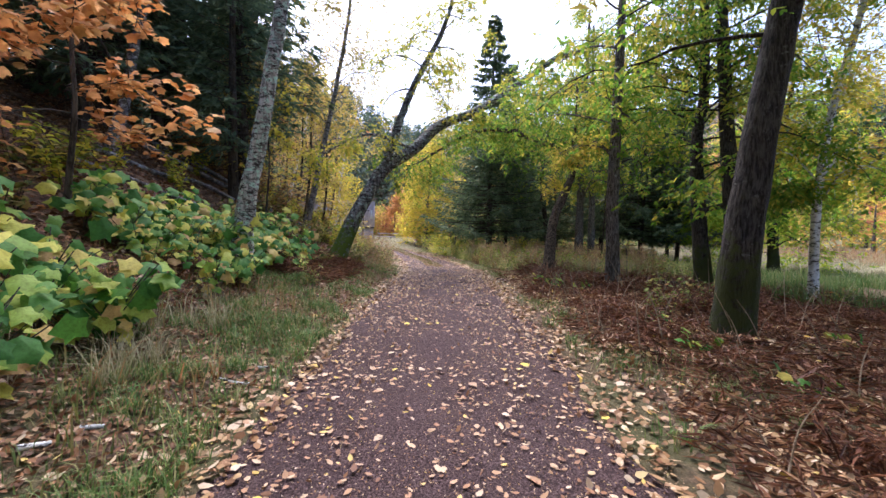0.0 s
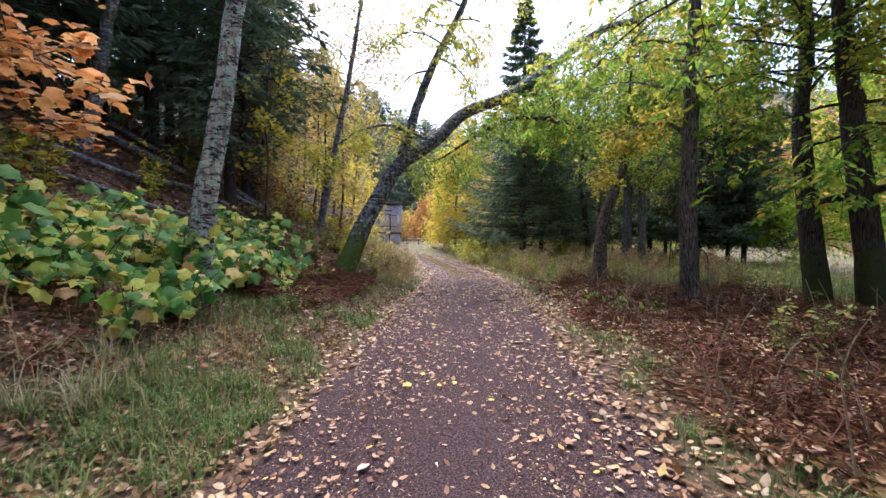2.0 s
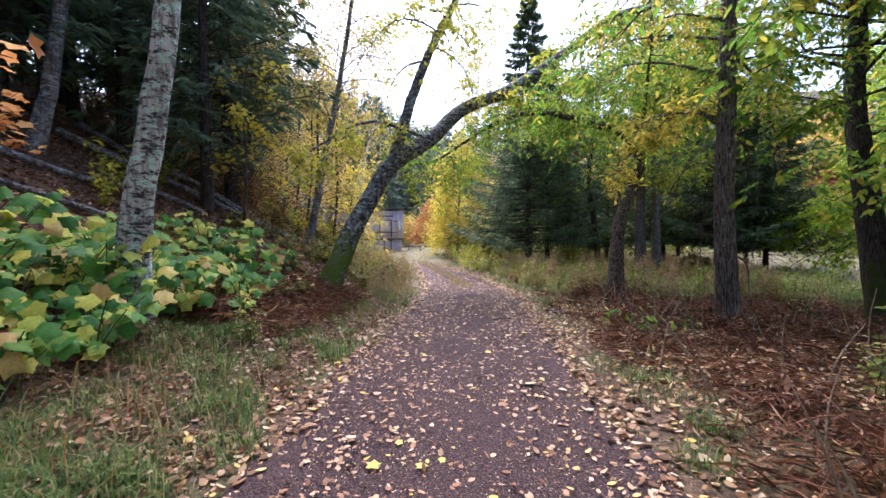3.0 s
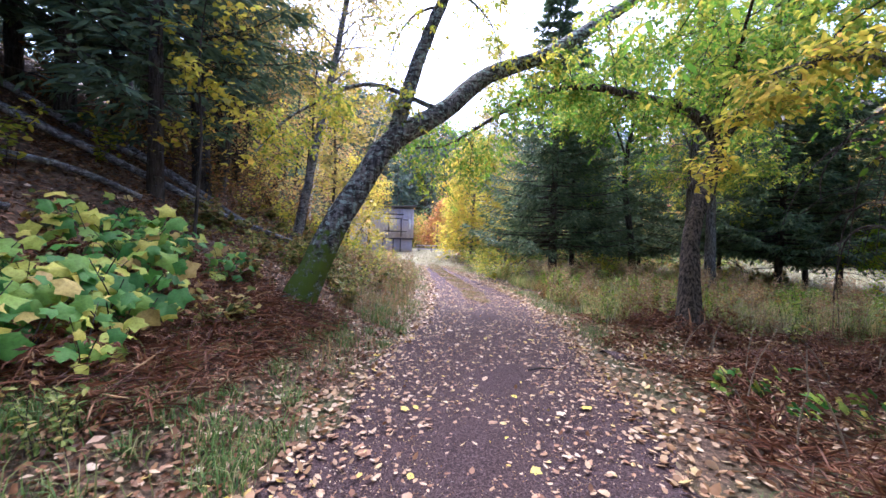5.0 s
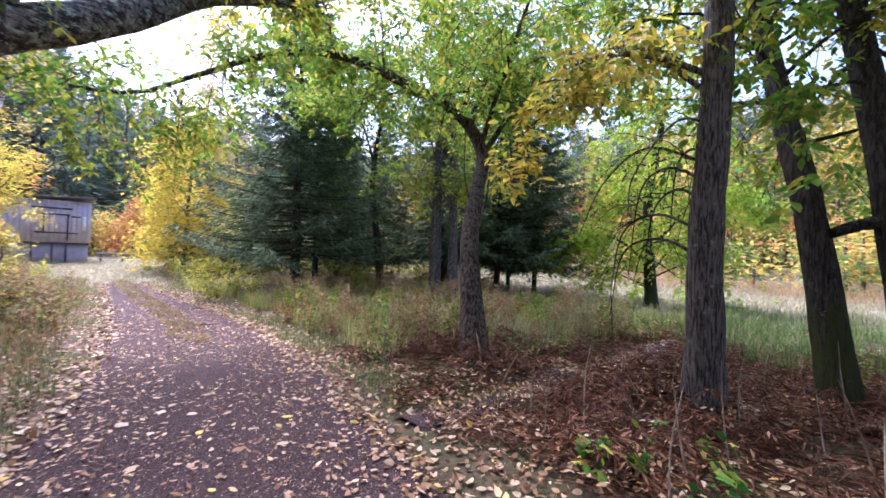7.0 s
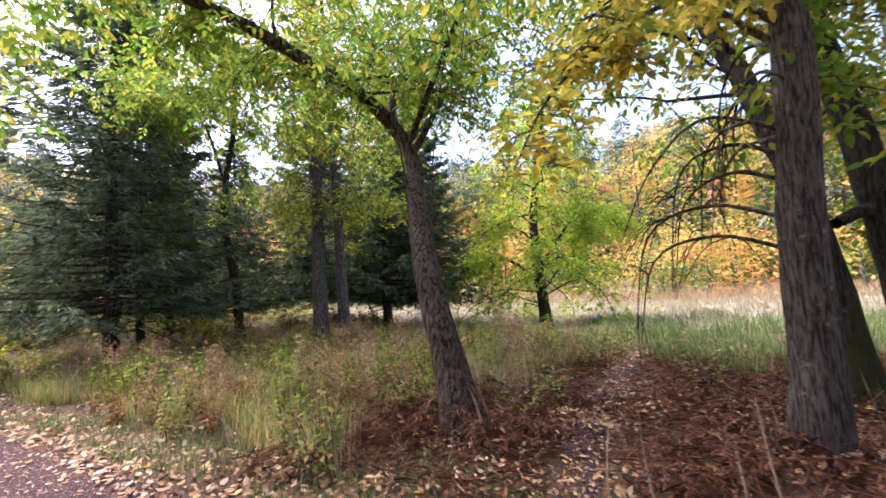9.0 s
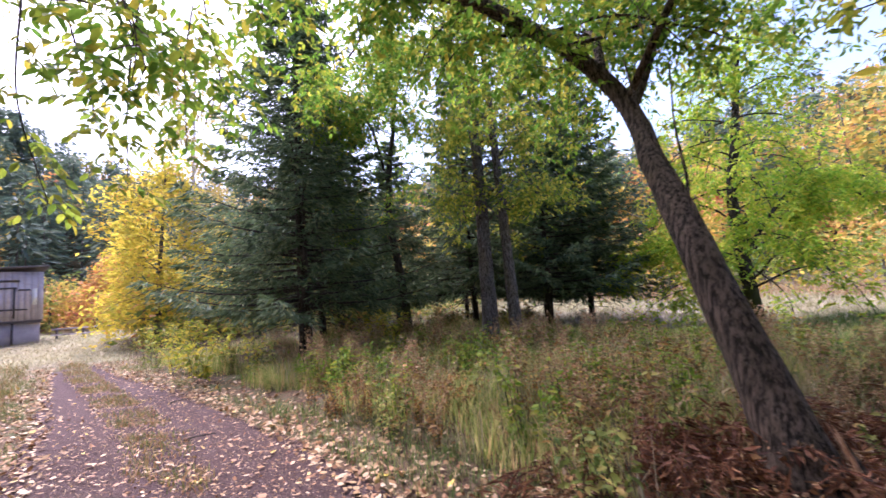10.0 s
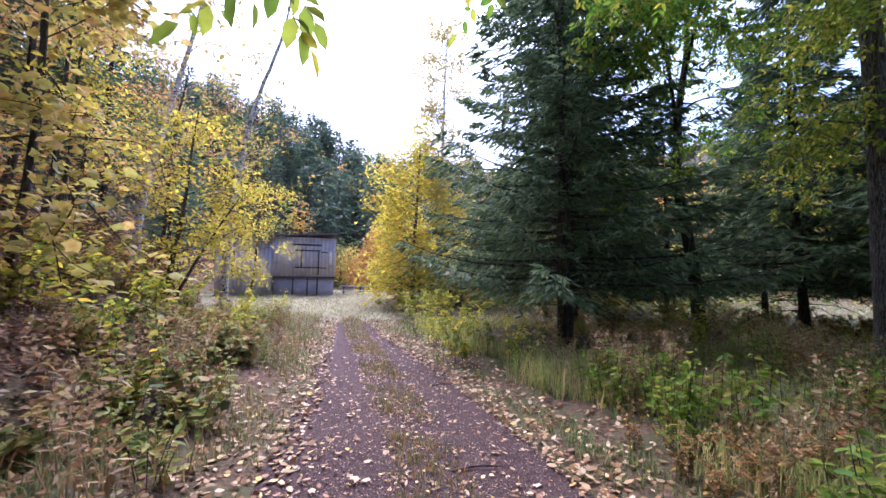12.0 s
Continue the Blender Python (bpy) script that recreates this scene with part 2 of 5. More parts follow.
def holder(name, place, label, category, group=""):
    ob = new(name)
    ob.location = place
    return tagged(ob, label, category, group)


def spline(pts, n):
    """n points along a smooth curve through pts."""
    p = np.asarray(pts, float)
    p = np.vstack([2 * p[0] - p[1], p, 2 * p[-1] - p[-2]])
    m = len(p) - 3
    u = np.linspace(0, m - 1e-6, n)
    k = u.astype(int)
    t = (u - k)[:, None]
    a, b, c, d = p[k], p[k + 1], p[k + 2], p[k + 3]
    return 0.5 * (2 * b + (c - a) * t + (2 * a - 5 * b + 4 * c - d) * t ** 2 + (3 * b - a - 3 * c + d) * t ** 3)


def even(pts, n):
    """The same curve with n points at even distances."""
    c = spline(pts, 200)
    d = np.concatenate([[0], np.cumsum(np.linalg.norm(np.diff(c, axis=0), axis=1))])
    u = np.linspace(0, d[-1], n)
    return np.stack([np.interp(u, d, c[:, a]) for a in range(3)], -1)


def tube(build, pts, radii, sides=8, rough=0.0, rng=None):
    p = np.asarray(pts, float)
    n = len(p)
    r = np.interp(np.linspace(0, 1, n), np.linspace(0, 1, len(radii)), radii)
    t = np.gradient(p, axis=0)
    t /= np.linalg.norm(t, axis=1)[:, None] + 1e-9
    ref = np.array([1.0, 0.15, 0.05]) if abs(t[:, 2]).mean() > 0.5 else np.array([0.02, 0.05, 1.0])
    u = np.cross(t, ref)
    u /= np.linalg.norm(u, axis=1)[:, None] + 1e-9
    w = np.cross(t, u)
    a = np.linspace(0, 2 * np.pi, sides, endpoint=False)
    rr = r[:, None] * np.ones(sides)
    if rough and rng is not None:
        rr = rr * (1 + rough * rng.normal(size=(1, sides)) + 0.6 * rough * rng.normal(size=(n, sides)))
    v = p[:, None] + rr[..., None] * (np.cos(a)[None, :, None] * u[:, None] + np.sin(a)[None, :, None] * w[:, None])
    i = np.arange(n - 1)[:, None] * sides
    j = np.arange(sides)[None]
    k = (j + 1) % sides
    q = np.stack([i + j, i + k, i + sides + k, i + sides + j], -1).reshape(-1, 4)
    f = np.concatenate([q[:, [0, 1, 2]], q[:, [0, 2, 3]]])
    build.add(v.reshape(-1, 3), f)


def fan_leaf():
    o = [(0.06, 0, 0)]
    for ang, rad in ((-128, 0.50), (-95, 0.36), (-62, 0.58), (-32, 0.41), (0, 0.64), (32, 0.41), (62, 0.58), (95, 0.36), (128, 0.50)):
        o.append((0.40 + rad * math.cos(radians(ang)), rad * math.sin(radians(ang)), -0.09 if rad > 0.4 else 0.05))
    v = np.array([(0.40, 0, 0.04)] + o)
    return v, np.array([(0, k, k % 10 + 1) for k in range(1, 11)])


SHAPES = {
    "diamond": (np.array([(0, 0, 0), (0.5, 0.27, 0.07), (1, 0, -0.06), (0.5, -0.27, 0.07)]), np.array([(0, 2, 1), (0, 3, 2)])),
    "oval": (np.array([(0, 0, 0), (0.28, 0.22, 0.06), (0.68, 0.2, 0.03), (1, 0, -0.1), (0.68, -0.2, 0.03), (0.28, -0.22, 0.06)]),
             np.array([(0, 3, 2), (0, 2, 1), (0, 5, 4), (0, 4, 3)])),
    "needle": (np.array([(0, 0, 0), (0.45, 0.13, 0.02), (1, 0, -0.05), (0.45, -0.13, 0.02)]), np.array([(0, 2, 1), (0, 3, 2)])),
    "straw": (np.array([(0, 0, 0), (0.5, 0.035, 0.03), (1, 0, -0.05), (0.5, -0.035, 0.03)]), np.array([(0, 2, 1), (0, 3, 2)])),
    "fallen": (np.array([(0, 0, 0.03), (0.22, 0.27, 0.05), (0.62, 0.25, 0.0), (1, 0.04, 0.05), (0.7, -0.22, 0.02), (0.3, -0.3, 0.0)]),
               np.array([(0, 3, 2), (0, 2, 1), (0, 5, 4), (0, 4, 3)])),
    "maple": fan_leaf(),
}


def unit(v):
    return v / (np.linalg.norm(v, axis=-1, keepdims=True) + 1e-9)


def leaf_cloud(build, P, size, rng, shape="diamond", tilt=0.7, ways=None, droop=0.3):
    """A leaf at each point: facing up more or less (tilt), hanging by droop; ways: the directions in which they point."""
    P = np.asarray(P, float)
    n = len(P)
    if not n:
        return
    d = ways if ways is not None else rng.normal(size=(n, 3)) * (1, 1, 0.3)
    d = unit(d + np.array([0, 0, -droop]))
    up = unit(np.array([0, 0, 1.0]) + tilt * rng.normal(size=(n, 3)))
    e = unit(np.cross(up, d))
    w = np.cross(d, e)
    T, F = SHAPES[shape]
    s = (size * rng.uniform(0.65, 1.35, n))[:, None, None]
    v = P[:, None] + s * (T[None, :, 0:1] * d[:, None] + T[None, :, 1:2] * e[:, None] + T[None, :, 2:3] * w[:, None])
    f = (np.arange(n) * len(T))[:, None, None] + F[None]
    build.add(v.reshape(-1, 3), f.reshape(-1, 3))


def spray_cloud(build, P, size, rng, tilt=0.5, droop=0.55):
    """Compound leaves: at each point a hanging rib with two pairs of leaflets and one at its tip."""
    P = np.asarray(P, float)
    n = len(P)
    d = unit(rng.normal(size=(n, 3)) * (1, 1, 0.25) + np.array([0, 0, -droop]))
    e = unit(np.cross(d, np.array([0, 0, 1.0])))
    L = (size * rng.uniform(1.6, 2.6, n))[:, None]
    Q, W = [], []
    for f, sg in ((0.3, 1), (0.34, -1), (0.66, 1), (0.7, -1), (1.0, 0)):
        Q.append(P + d * L * f + np.array([0, 0, -0.12]) * L * f * f)
        W.append(unit(d * 0.75 + e * sg + rng.normal(size=(n, 3)) * 0.18))
    leaf_cloud(build, np.concatenate(Q), size, rng, "oval", tilt, np.concatenate(W), 0.25)


# ---- the lie of the land ----
def path_x(y):
    return np.interp(y, [-20, 0, 13, 15, 18.7, 22.5, 27, 33, 45, 70], [0.0, 0.0, 0.0, -0.12, -0.58, -1.5, -2.7, -4.1, -5.3, -6.0])


def path_half(y):
    return np.interp(y, [0, 13, 18.7, 22.5, 27, 34, 48], [1.38, 1.38, 1.3, 1.1, 0.8, 0.5, 0.4])


def land(x, y):
    x, y = np.asarray(x, float), np.asarray(y, float)
    g = np.interp(y, [-40, -5, 0, 3, 6, 8, 12, 15, 18, 25, 35, 46, 70], [-0.6, -0.15, 0, 0.1, 0.18, 0.2, 0.15, 0.09, 0.04, 0.06, 0.2, 0.4, 0.6])
    s = x - path_x(y)
    off = np.interp(y, [22, 30, 40, 52, 62, 80], [0, 2.0, 8, 13, 12, 4])
    left = np.maximum(0, -s - 1.7 - off)
    zl = np.interp(left, [0, 1.5, 4, 8, 20, 45, 90], [0, 0.35, 1.55, 4.0, 10.5, 20, 26])
    right = np.maximum(0, s - 1.5)
    zr = np.interp(right, [0, 1.5, 8, 14, 28, 38, 52, 90, 160], [0, -0.04, -0.08, -0.1, 0.0, 0.8, 5.0, 20, 20])
    zf = np.interp(y, [58, 72, 92, 140, 200], [0, 1.2, 10, 26, 30])
    rough = np.clip((np.abs(s) - 1.6) / 1.5, 0, 1) * 0.05
    n = np.sin(1.7 * x + 0.6 * y) + np.sin(-0.9 * x + 2.1 * y + 1) + 0.7 * np.sin(3.7 * x + 2.9 * y) + 0.6 * np.sin(5.1 * y - 4.3 * x)
    return g + zl + zr + zf + rough * n


def on_land(x, y, dz=0.0):
    return (float(x), float(y), float(land(x, y)) + dz)


def sheet(name, xs, ys, zf, mat):
    X, Y = np.meshgrid(xs, ys)
    b = Build()
    i = np.arange(len(ys) - 1)[:, None] * len(xs)
    j = np.arange(len(xs) - 1)[None]
    q = np.stack([i + j, i + j + 1, i + j + 1 + len(xs), i + j + len(xs)], -1).reshape(-1, 4)
    b.add(np.stack([X, Y, zf(X, Y)], -1), np.concatenate([q[:, [0, 1, 2]], q[:, [0, 2, 3]]]))
    me = b.mesh(name, mat, True)
    return new(name, me)


def ground_z(x, y):
    s = np.abs(x - path_x(y))
    return land(x, y) - 0.06 * np.clip((path_half(y) - s) / 0.3, 0, 1) * np.clip((31.0 - y) / 3, 0, 1)


xs = np.concatenate([[-1500, -500, -250], np.arange(-160, -20, 7), np.arange(-20, 20, 0.3), np.arange(20, 60, 2.0), np.arange(60, 180, 7), [250, 500, 1500]])
ys = np.concatenate([[-1500, -400, -120], np.arange(-60, -10, 5), np.arange(-10, 40, 0.3), np.arange(40, 80, 2.0), np.arange(80, 230, 7), [400, 1500]])
ground = sheet("ground", xs, ys, ground_z, M_SOIL)
tagged(ground, "brown forest soil with moss and leaf litter", "ground", kind="structure")
for m in (M_SLOPE, M_MEADOW, M_FAR):
    ground.data.materials.append(m)
me = ground.data
co = np.empty(len(me.polygons) * 3)
me.polygons.foreach_get("center", co)
co = co.reshape(-1, 3)
s_ = co[:, 0] - path_x(co[:, 1])
idx = np.zeros(len(co), int)
idx[(s_ < -3.4) & (co[:, 2] > 0.7)] = 1
idx[(co[:, 0] > 13.5 + 1.5 * np.sin(co[:, 1] * 0.5)) & (co[:, 0] < 40) & (co[:, 1] > -10) & (co[:, 1] < 62)] = 2
idx[(co[:, 1] > 30) & (co[:, 1] < 60) & (s_ > -12) & (s_ < 1.5) & (co[:, 2] < 1.2)] = 2
idx[(np.abs(co[:, 0]) > 40) | (co[:, 1] > 63)] = 3
me.polygons.foreach_set("material_index", idx.astype(np.int32))

# the trail, slightly sunken, with ragged edges
rng = np.random.default_rng(3)
b = Build()
py = np.arange(-9, 31, 0.16)
cols = np.linspace(-1, 1, 25)
rag = np.stack([np.convolve(rng.normal(size=len(py) + 8), np.ones(9) / 9, "valid") for _ in range(2)]) * 0.28
U, Y = np.meshgrid(cols, py)
half = path_half(Y) + np.where(U < 0, rag[0][:, None], rag[1][:, None])
X = path_x(Y) + U * half
Z = land(X, Y) + 0.006 - 0.07 * np.clip((np.abs(U) - 0.9) / 0.1, 0, 1) + 0.012 * np.sin(3.1 * X + Y) * np.sin(2.3 * Y - X) - 0.02 * np.exp(-((np.abs(U) - 0.5) / 0.2) ** 2) - 0.03 * np.clip((Y - 28.5) / 2, 0, 1)
i = np.arange(len(py) - 1)[:, None] * 25
j = np.arange(24)[None]
q = np.stack([i + j, i + j + 1, i + j + 26, i + j + 25], -1).reshape(-1, 4)
b.add(np.stack([X, Y, Z], -1), np.concatenate([q[:, [0, 1, 2]], q[:, [0, 2, 3]]]))
trail = tagged(new("trail", b.mesh("trail", M_PATH, True)), "reddish brown gravel walking trail strewn with leaves", "path", kind="structure")

# a narrow side trail to the meadow
b = Build()
mid = spline([(1.6, 11.6, 0), (3.2, 12.05, 0), (5.1, 12.6, 0), (8.7, 13.1, 0), (12.5, 14.2, 0)], 60)
nrm = np.stack([-np.gradient(mid[:, 1]), np.gradient(mid[:, 0])], -1)
nrm = unit(nrm)
uu = np.linspace(-1, 1, 9)
X = mid[:, None, 0] + nrm[:, None, 0] * uu * 0.26
Y = mid[:, None, 1] + nrm[:, None, 1] * uu * 0.26
Z = land(X, Y) + 0.03 + 0.012 * np.sin(9 * X) * np.sin(7 * Y + X) - 0.1 * np.clip((np.abs(uu) - 0.6) / 0.4, 0, 1)[None]
i = np.arange(59)[:, None] * 9
j = np.arange(8)[None]
q = np.stack([i + j, i + j + 1, i + j + 10, i + j + 9], -1).reshape(-1, 4)
b.add(np.stack([X, Y, Z], -1), np.concatenate([q[:, [0, 2, 1]], q[:, [0, 3, 2]]]))
tagged(new("side_trail", b.mesh("side_trail", M_PATH, True)), "narrow trodden dirt side trail through dead bracken", "path", kind="structure")


# ---- trees ----
def grow_limb(wood, rng, base, way, length, r, droop, twigs, sag=0.0, sides=6):
    """One limb with its twigs. Returns the twigs' points, for leaves."""
    n = 7
    p, d = [np.array(base, float)], unit(np.array(way, float))
    for k in range(n - 1):
        d = unit(d + rng.normal(size=3) * 0.16 + np.array([0, 0, -droop * k / n]))
        p.append(p[-1] + d * length / (n - 1))
    p = np.array(p)
    tube(wood, spline(p, 10), [r, r * 0.55, 0.006], sides, 0.05, rng)
    ends = []
    for k in range(twigs):
        f = rng.uniform(0.3, 1.0)
        q0 = p[min(n - 2, int(f * (n - 1)))]
        q0 = q0 + (p[min(n - 1, int(f * (n - 1)) + 1)] - q0) * rng.uniform(0, 1)
        w = unit(unit(p[-1] - p[0]) * 0.7 + rng.normal(size=3) * 0.7 + np.array([0, 0, 0.1 - sag]))
        L = length * rng.uniform(0.22, 0.45)
        tw = np.array([q0, q0 + w * L * 0.5 + rng.normal(size=3) * 0.05, q0 + w * L + np.array([0, 0, -0.25 * L * (droop + sag)])])
        tube(wood, spline(tw, 5), [max(0.007, r * 0.22), 0.004], 4)
        ends.append(spline(tw, 8))
    ends.append(p[3:])
    return np.concatenate(ends)


def tree(name, label, trunk, r, bark, leaf, count, limbs=14, start=0.45, length=2.2, up=0.5, droop=0.4, leaf_size=0.09, shape="diamond",
         spread=0.14, seed=1, extra=(), twigs=6, taper=0.25, flare=1.5, category="tree", tilt=0.7, sides=12, group="", sag=0.0, compound=False):
    """trunk: points from the ground up; extra: further trunks as (points, first radius, last radius, limbs, limb length)."""
    rng = np.random.default_rng(seed)
    base = np.array(trunk[0], float)
    top = holder(name, tuple(base), label, category, group)
    wood, pts = Build(), []
    stems = [(trunk, r, r * taper, limbs, length, start)] + [(*e, 0.35) for e in extra]
    for k, (line, r0, r1, n, L, st) in enumerate(stems):
        line = np.asarray(line, float) - base
        if k == 0:
            line[0, 2] -= 0.25
        c = even(line, 40)
        c = c + np.convolve(rng.normal(size=48), np.ones(9) / 9, "valid")[:, None] * np.array([0.05, 0.05, 0]) * min(1, r0 * 8)
        radii = np.interp(np.linspace(0, 1, 40), [0, 1], [r0, r1])
        if k == 0:
            radii = radii * (1 + (flare - 1) * np.exp(-np.linspace(0, 1, 40) * 22))
        tube(wood, c, radii, sides, 0.06, rng)
        az = rng.uniform(0, 6)
        for m in range(n):
            f = st + (0.99 - st) * (m + rng.uniform(0, 1)) / n
            az += 2.4 + rng.normal() * 0.5
            u = up + rng.normal() * 0.2
            way = (math.cos(az) * math.cos(u), math.sin(az) * math.cos(u), math.sin(u))
            LL = L * (1 - 0.45 * (f - st) / (1 - st)) * rng.uniform(0.7, 1.25)
            k2 = int(f * 39)
            pts.append(grow_limb(wood, rng, c[k2], way, LL, max(0.010, min(0.032, radii[k2] * 0.3)), droop, twigs, sag))
    part("trunk", wood, bark, top, "", True)
    if count:
        P = np.concatenate(pts)
        n = count // 5 if compound else count
        P = P[rng.integers(0, len(P), n)] + rng.normal(size=(n, 3)) * spread
        crown = Build()
        if compound:
            spray_cloud(crown, P, leaf_size, rng)
        else:
            leaf_cloud(crown, P, leaf_size, rng, shape, tilt)
        part("crown", crown, leaf, top)
    return top


def up_line(x, y, h, dx=0.0, dy=0.0, mid=0.0):
    x0, y0, z0 = on_land(x, y)
    return [(x0, y0, z0), (x0 + dx * 0.3 + mid, y0 + dy * 0.3, z0 + h * 0.33), (x0 + dx * 0.65 - mid, y0 + dy * 0.65, z0 + h * 0.66), (x0 + dx, y0 + dy, z0 + h)]


def conifer_meshes(h, r, branches, twigs, seed, low=0.12, blade=0.22, trunk_r=0.16, dead=10, power=0.8, bare=0.0):
    """Trunk and crown meshes of a conifer, drawn about its foot."""
    rng = np.random.default_rng(seed)
    wood, green = Build(), Build()
    line = np.array([(0, 0, -0.3), (rng.normal() * 0.08, rng.normal() * 0.08, h * 0.4), (0, 0, h)])
    tube(wood, spline(line, 24), [trunk_r, trunk_r * 0.6, 0.015], 10, 0.05, rng)
    az = 0.0
    P, D = [], []
    for k in range(branches):
        f = low + (0.99 - low) * (k / branches) ** 1.05
        z = f * h
        az += 2.4 + rng.normal() * 0.3
        L = r * max(0.04, 1 - (f - low) / (1 - low)) ** power * rng.uniform(0.7, 1.12) + 0.12
        d = np.array([math.cos(az), math.sin(az), 0])
        side = np.array([-d[1], d[0], 0])
        drop = -0.02 - 0.05 * (1 - f) + 0.45 * max(0, f - 0.7)
        s = np.linspace(0, 1, 6)
        line = np.array([0, 0, z]) + np.outer(s * L, d) + np.outer(s * drop * L + 0.16 * L * s ** 3, (0, 0, 1)) + np.outer(rng.normal() * 0.08 * s * L, side)
        tube(wood, line, [0.012 + 0.008 * L, 0.004], 4)
        n = max(6, int(twigs * (0.35 + 0.65 * L / r)))
        fs = rng.uniform(bare + 0.12, 1.0, n)
        base = np.stack([np.interp(fs, s, line[:, a]) for a in range(3)], -1)
        sg = np.where(rng.uniform(size=n) < 0.5, -1, 1)
        wl = (0.42 * L * (1.08 - fs) + 0.10) * rng.uniform(0.6, 1.1, n)
        way = unit(d[None] * 0.75 + side[None] * (sg * rng.uniform(0.4, 1.0, n))[:, None] + np.array([0, 0, -0.22]) + rng.normal(size=(n, 3)) * 0.12)
        steps = 5
        for m in range(steps):
            q = base + way * (wl * (m + rng.uniform(0, 0.6, n)) / steps)[:, None]
            P.append(q)
            D.append(unit(way + side[None] * (rng.choice([-1, 1], n) * rng.uniform(0.1, 0.8, n))[:, None] + rng.normal(size=(n, 3)) * 0.25))
    for k in range(dead):
        z = h * rng.uniform(0.06, low + 0.06)
        a, L = rng.uniform(0, 6.28), r * rng.uniform(0.2, 0.6)
        tube(wood, spline([(0, 0, z), (math.cos(a) * L * 0.5, math.sin(a) * L * 0.5, z - 0.05 * L), (math.cos(a) * L, math.sin(a) * L, z - 0.35 * L)], 6), [0.014, 0.004], 4)
    leaf_cloud(green, np.concatenate(P), blade, rng, "needle", 0.6, np.concatenate(D), 0.12)
    return wood, green


def conifer(name, label, place, wood, green, bark, leaf, turn=0, scale=1.0, group=""):
    top = holder(name, place, label, "tree", group)
    top.rotation_euler = (0, 0, turn)
    top.scale = (scale, scale, scale)
    part("trunk", wood, bark, top, "", True)
    part("crown", green, leaf, top)
    return top


# lichen-covered birch by the thimbleberries
tree("birch_tree", "pale birch trunk patched with green-grey lichen among thimbleberries", [on_land(-3.68, 7.5), (-3.58, 7.5, 1.9), (-3.4, 7.5, 2.8), (-3.12, 7.5, 4.4), (-2.8, 7.5, 6.0), (-2.2, 7.6, 9.0), (-1.9, 7.7, 12.0)],
     0.165, B_BIRCH, L_BIRCHTOP, 4500, limbs=14, start=0.6, length=2.0, seed=11, leaf_size=0.06)
# the tree that leans and arches over the trail
tree("leaning_tree", "leaning mossy tree whose limb arches over the trail", [(-3.32, 12.1, 0.45), (-2.85, 12.4, 1.4), (-2.3, 12.9, 2.75), (-1.88, 13.2, 3.5), (-1.05, 13.8, 4.2), (-0.17, 14.6, 5.2), (1.05, 15.2, 5.85), (2.7, 15.9, 7.1), (4.2, 16.3, 8.3), (5.4, 16.5, 8.7)],
     0.225, B_LICHEN, L_YGREEN, 9500, limbs=8, taper=0.42, start=0.5, length=1.2, up=-0.05, droop=0.7, seed=12, leaf_size=0.09, compound=True, spread=0.16,
     extra=[([(-1.88, 13.2, 3.5), (-1.5, 13.4, 4.9), (-0.9, 13.5, 6.4), (-0.1, 13.6, 8.2), (0.5, 13.7, 10.5)], 0.15, 0.035, 22, 2.1),
            ([(-1.2, 13.6, 4.2), (-2.4, 13.2, 4.5), (-3.6, 12.9, 3.9), (-4.3, 12.8, 3.2)], 0.05, 0.015, 6, 0.8)])
# thin tree behind it
tree("slender_tree", "slender grey tree with sparse yellow leaves", [on_land(-5.9, 17.4), (-5.5, 17.4, 3.0), (-5.07, 17.4, 5.1), (-4.6, 17.4, 7.6), (-4.1, 17.4, 10.4), (-3.9, 17.4, 14.0)],
     0.13, B_SLOPE, L_BIRCHTOP, 16000, limbs=42, start=0.32, length=2.6, up=0.5, droop=0.3, seed=13, leaf_size=0.10, spread=0.3)
tree("slope_tree", "pale grey tree on the wooded slope", [on_land(-8.65, 10.8), (-8.28, 10.8, 5.07), (-7.78, 10.8, 7.07), (-7.0, 10.9, 10.5), (-6.6, 11.0, 14)],
     0.15, B_SLOPE, L_BIRCHTOP, 1500, limbs=10, start=0.6, length=1.8, seed=14, leaf_size=0.07)
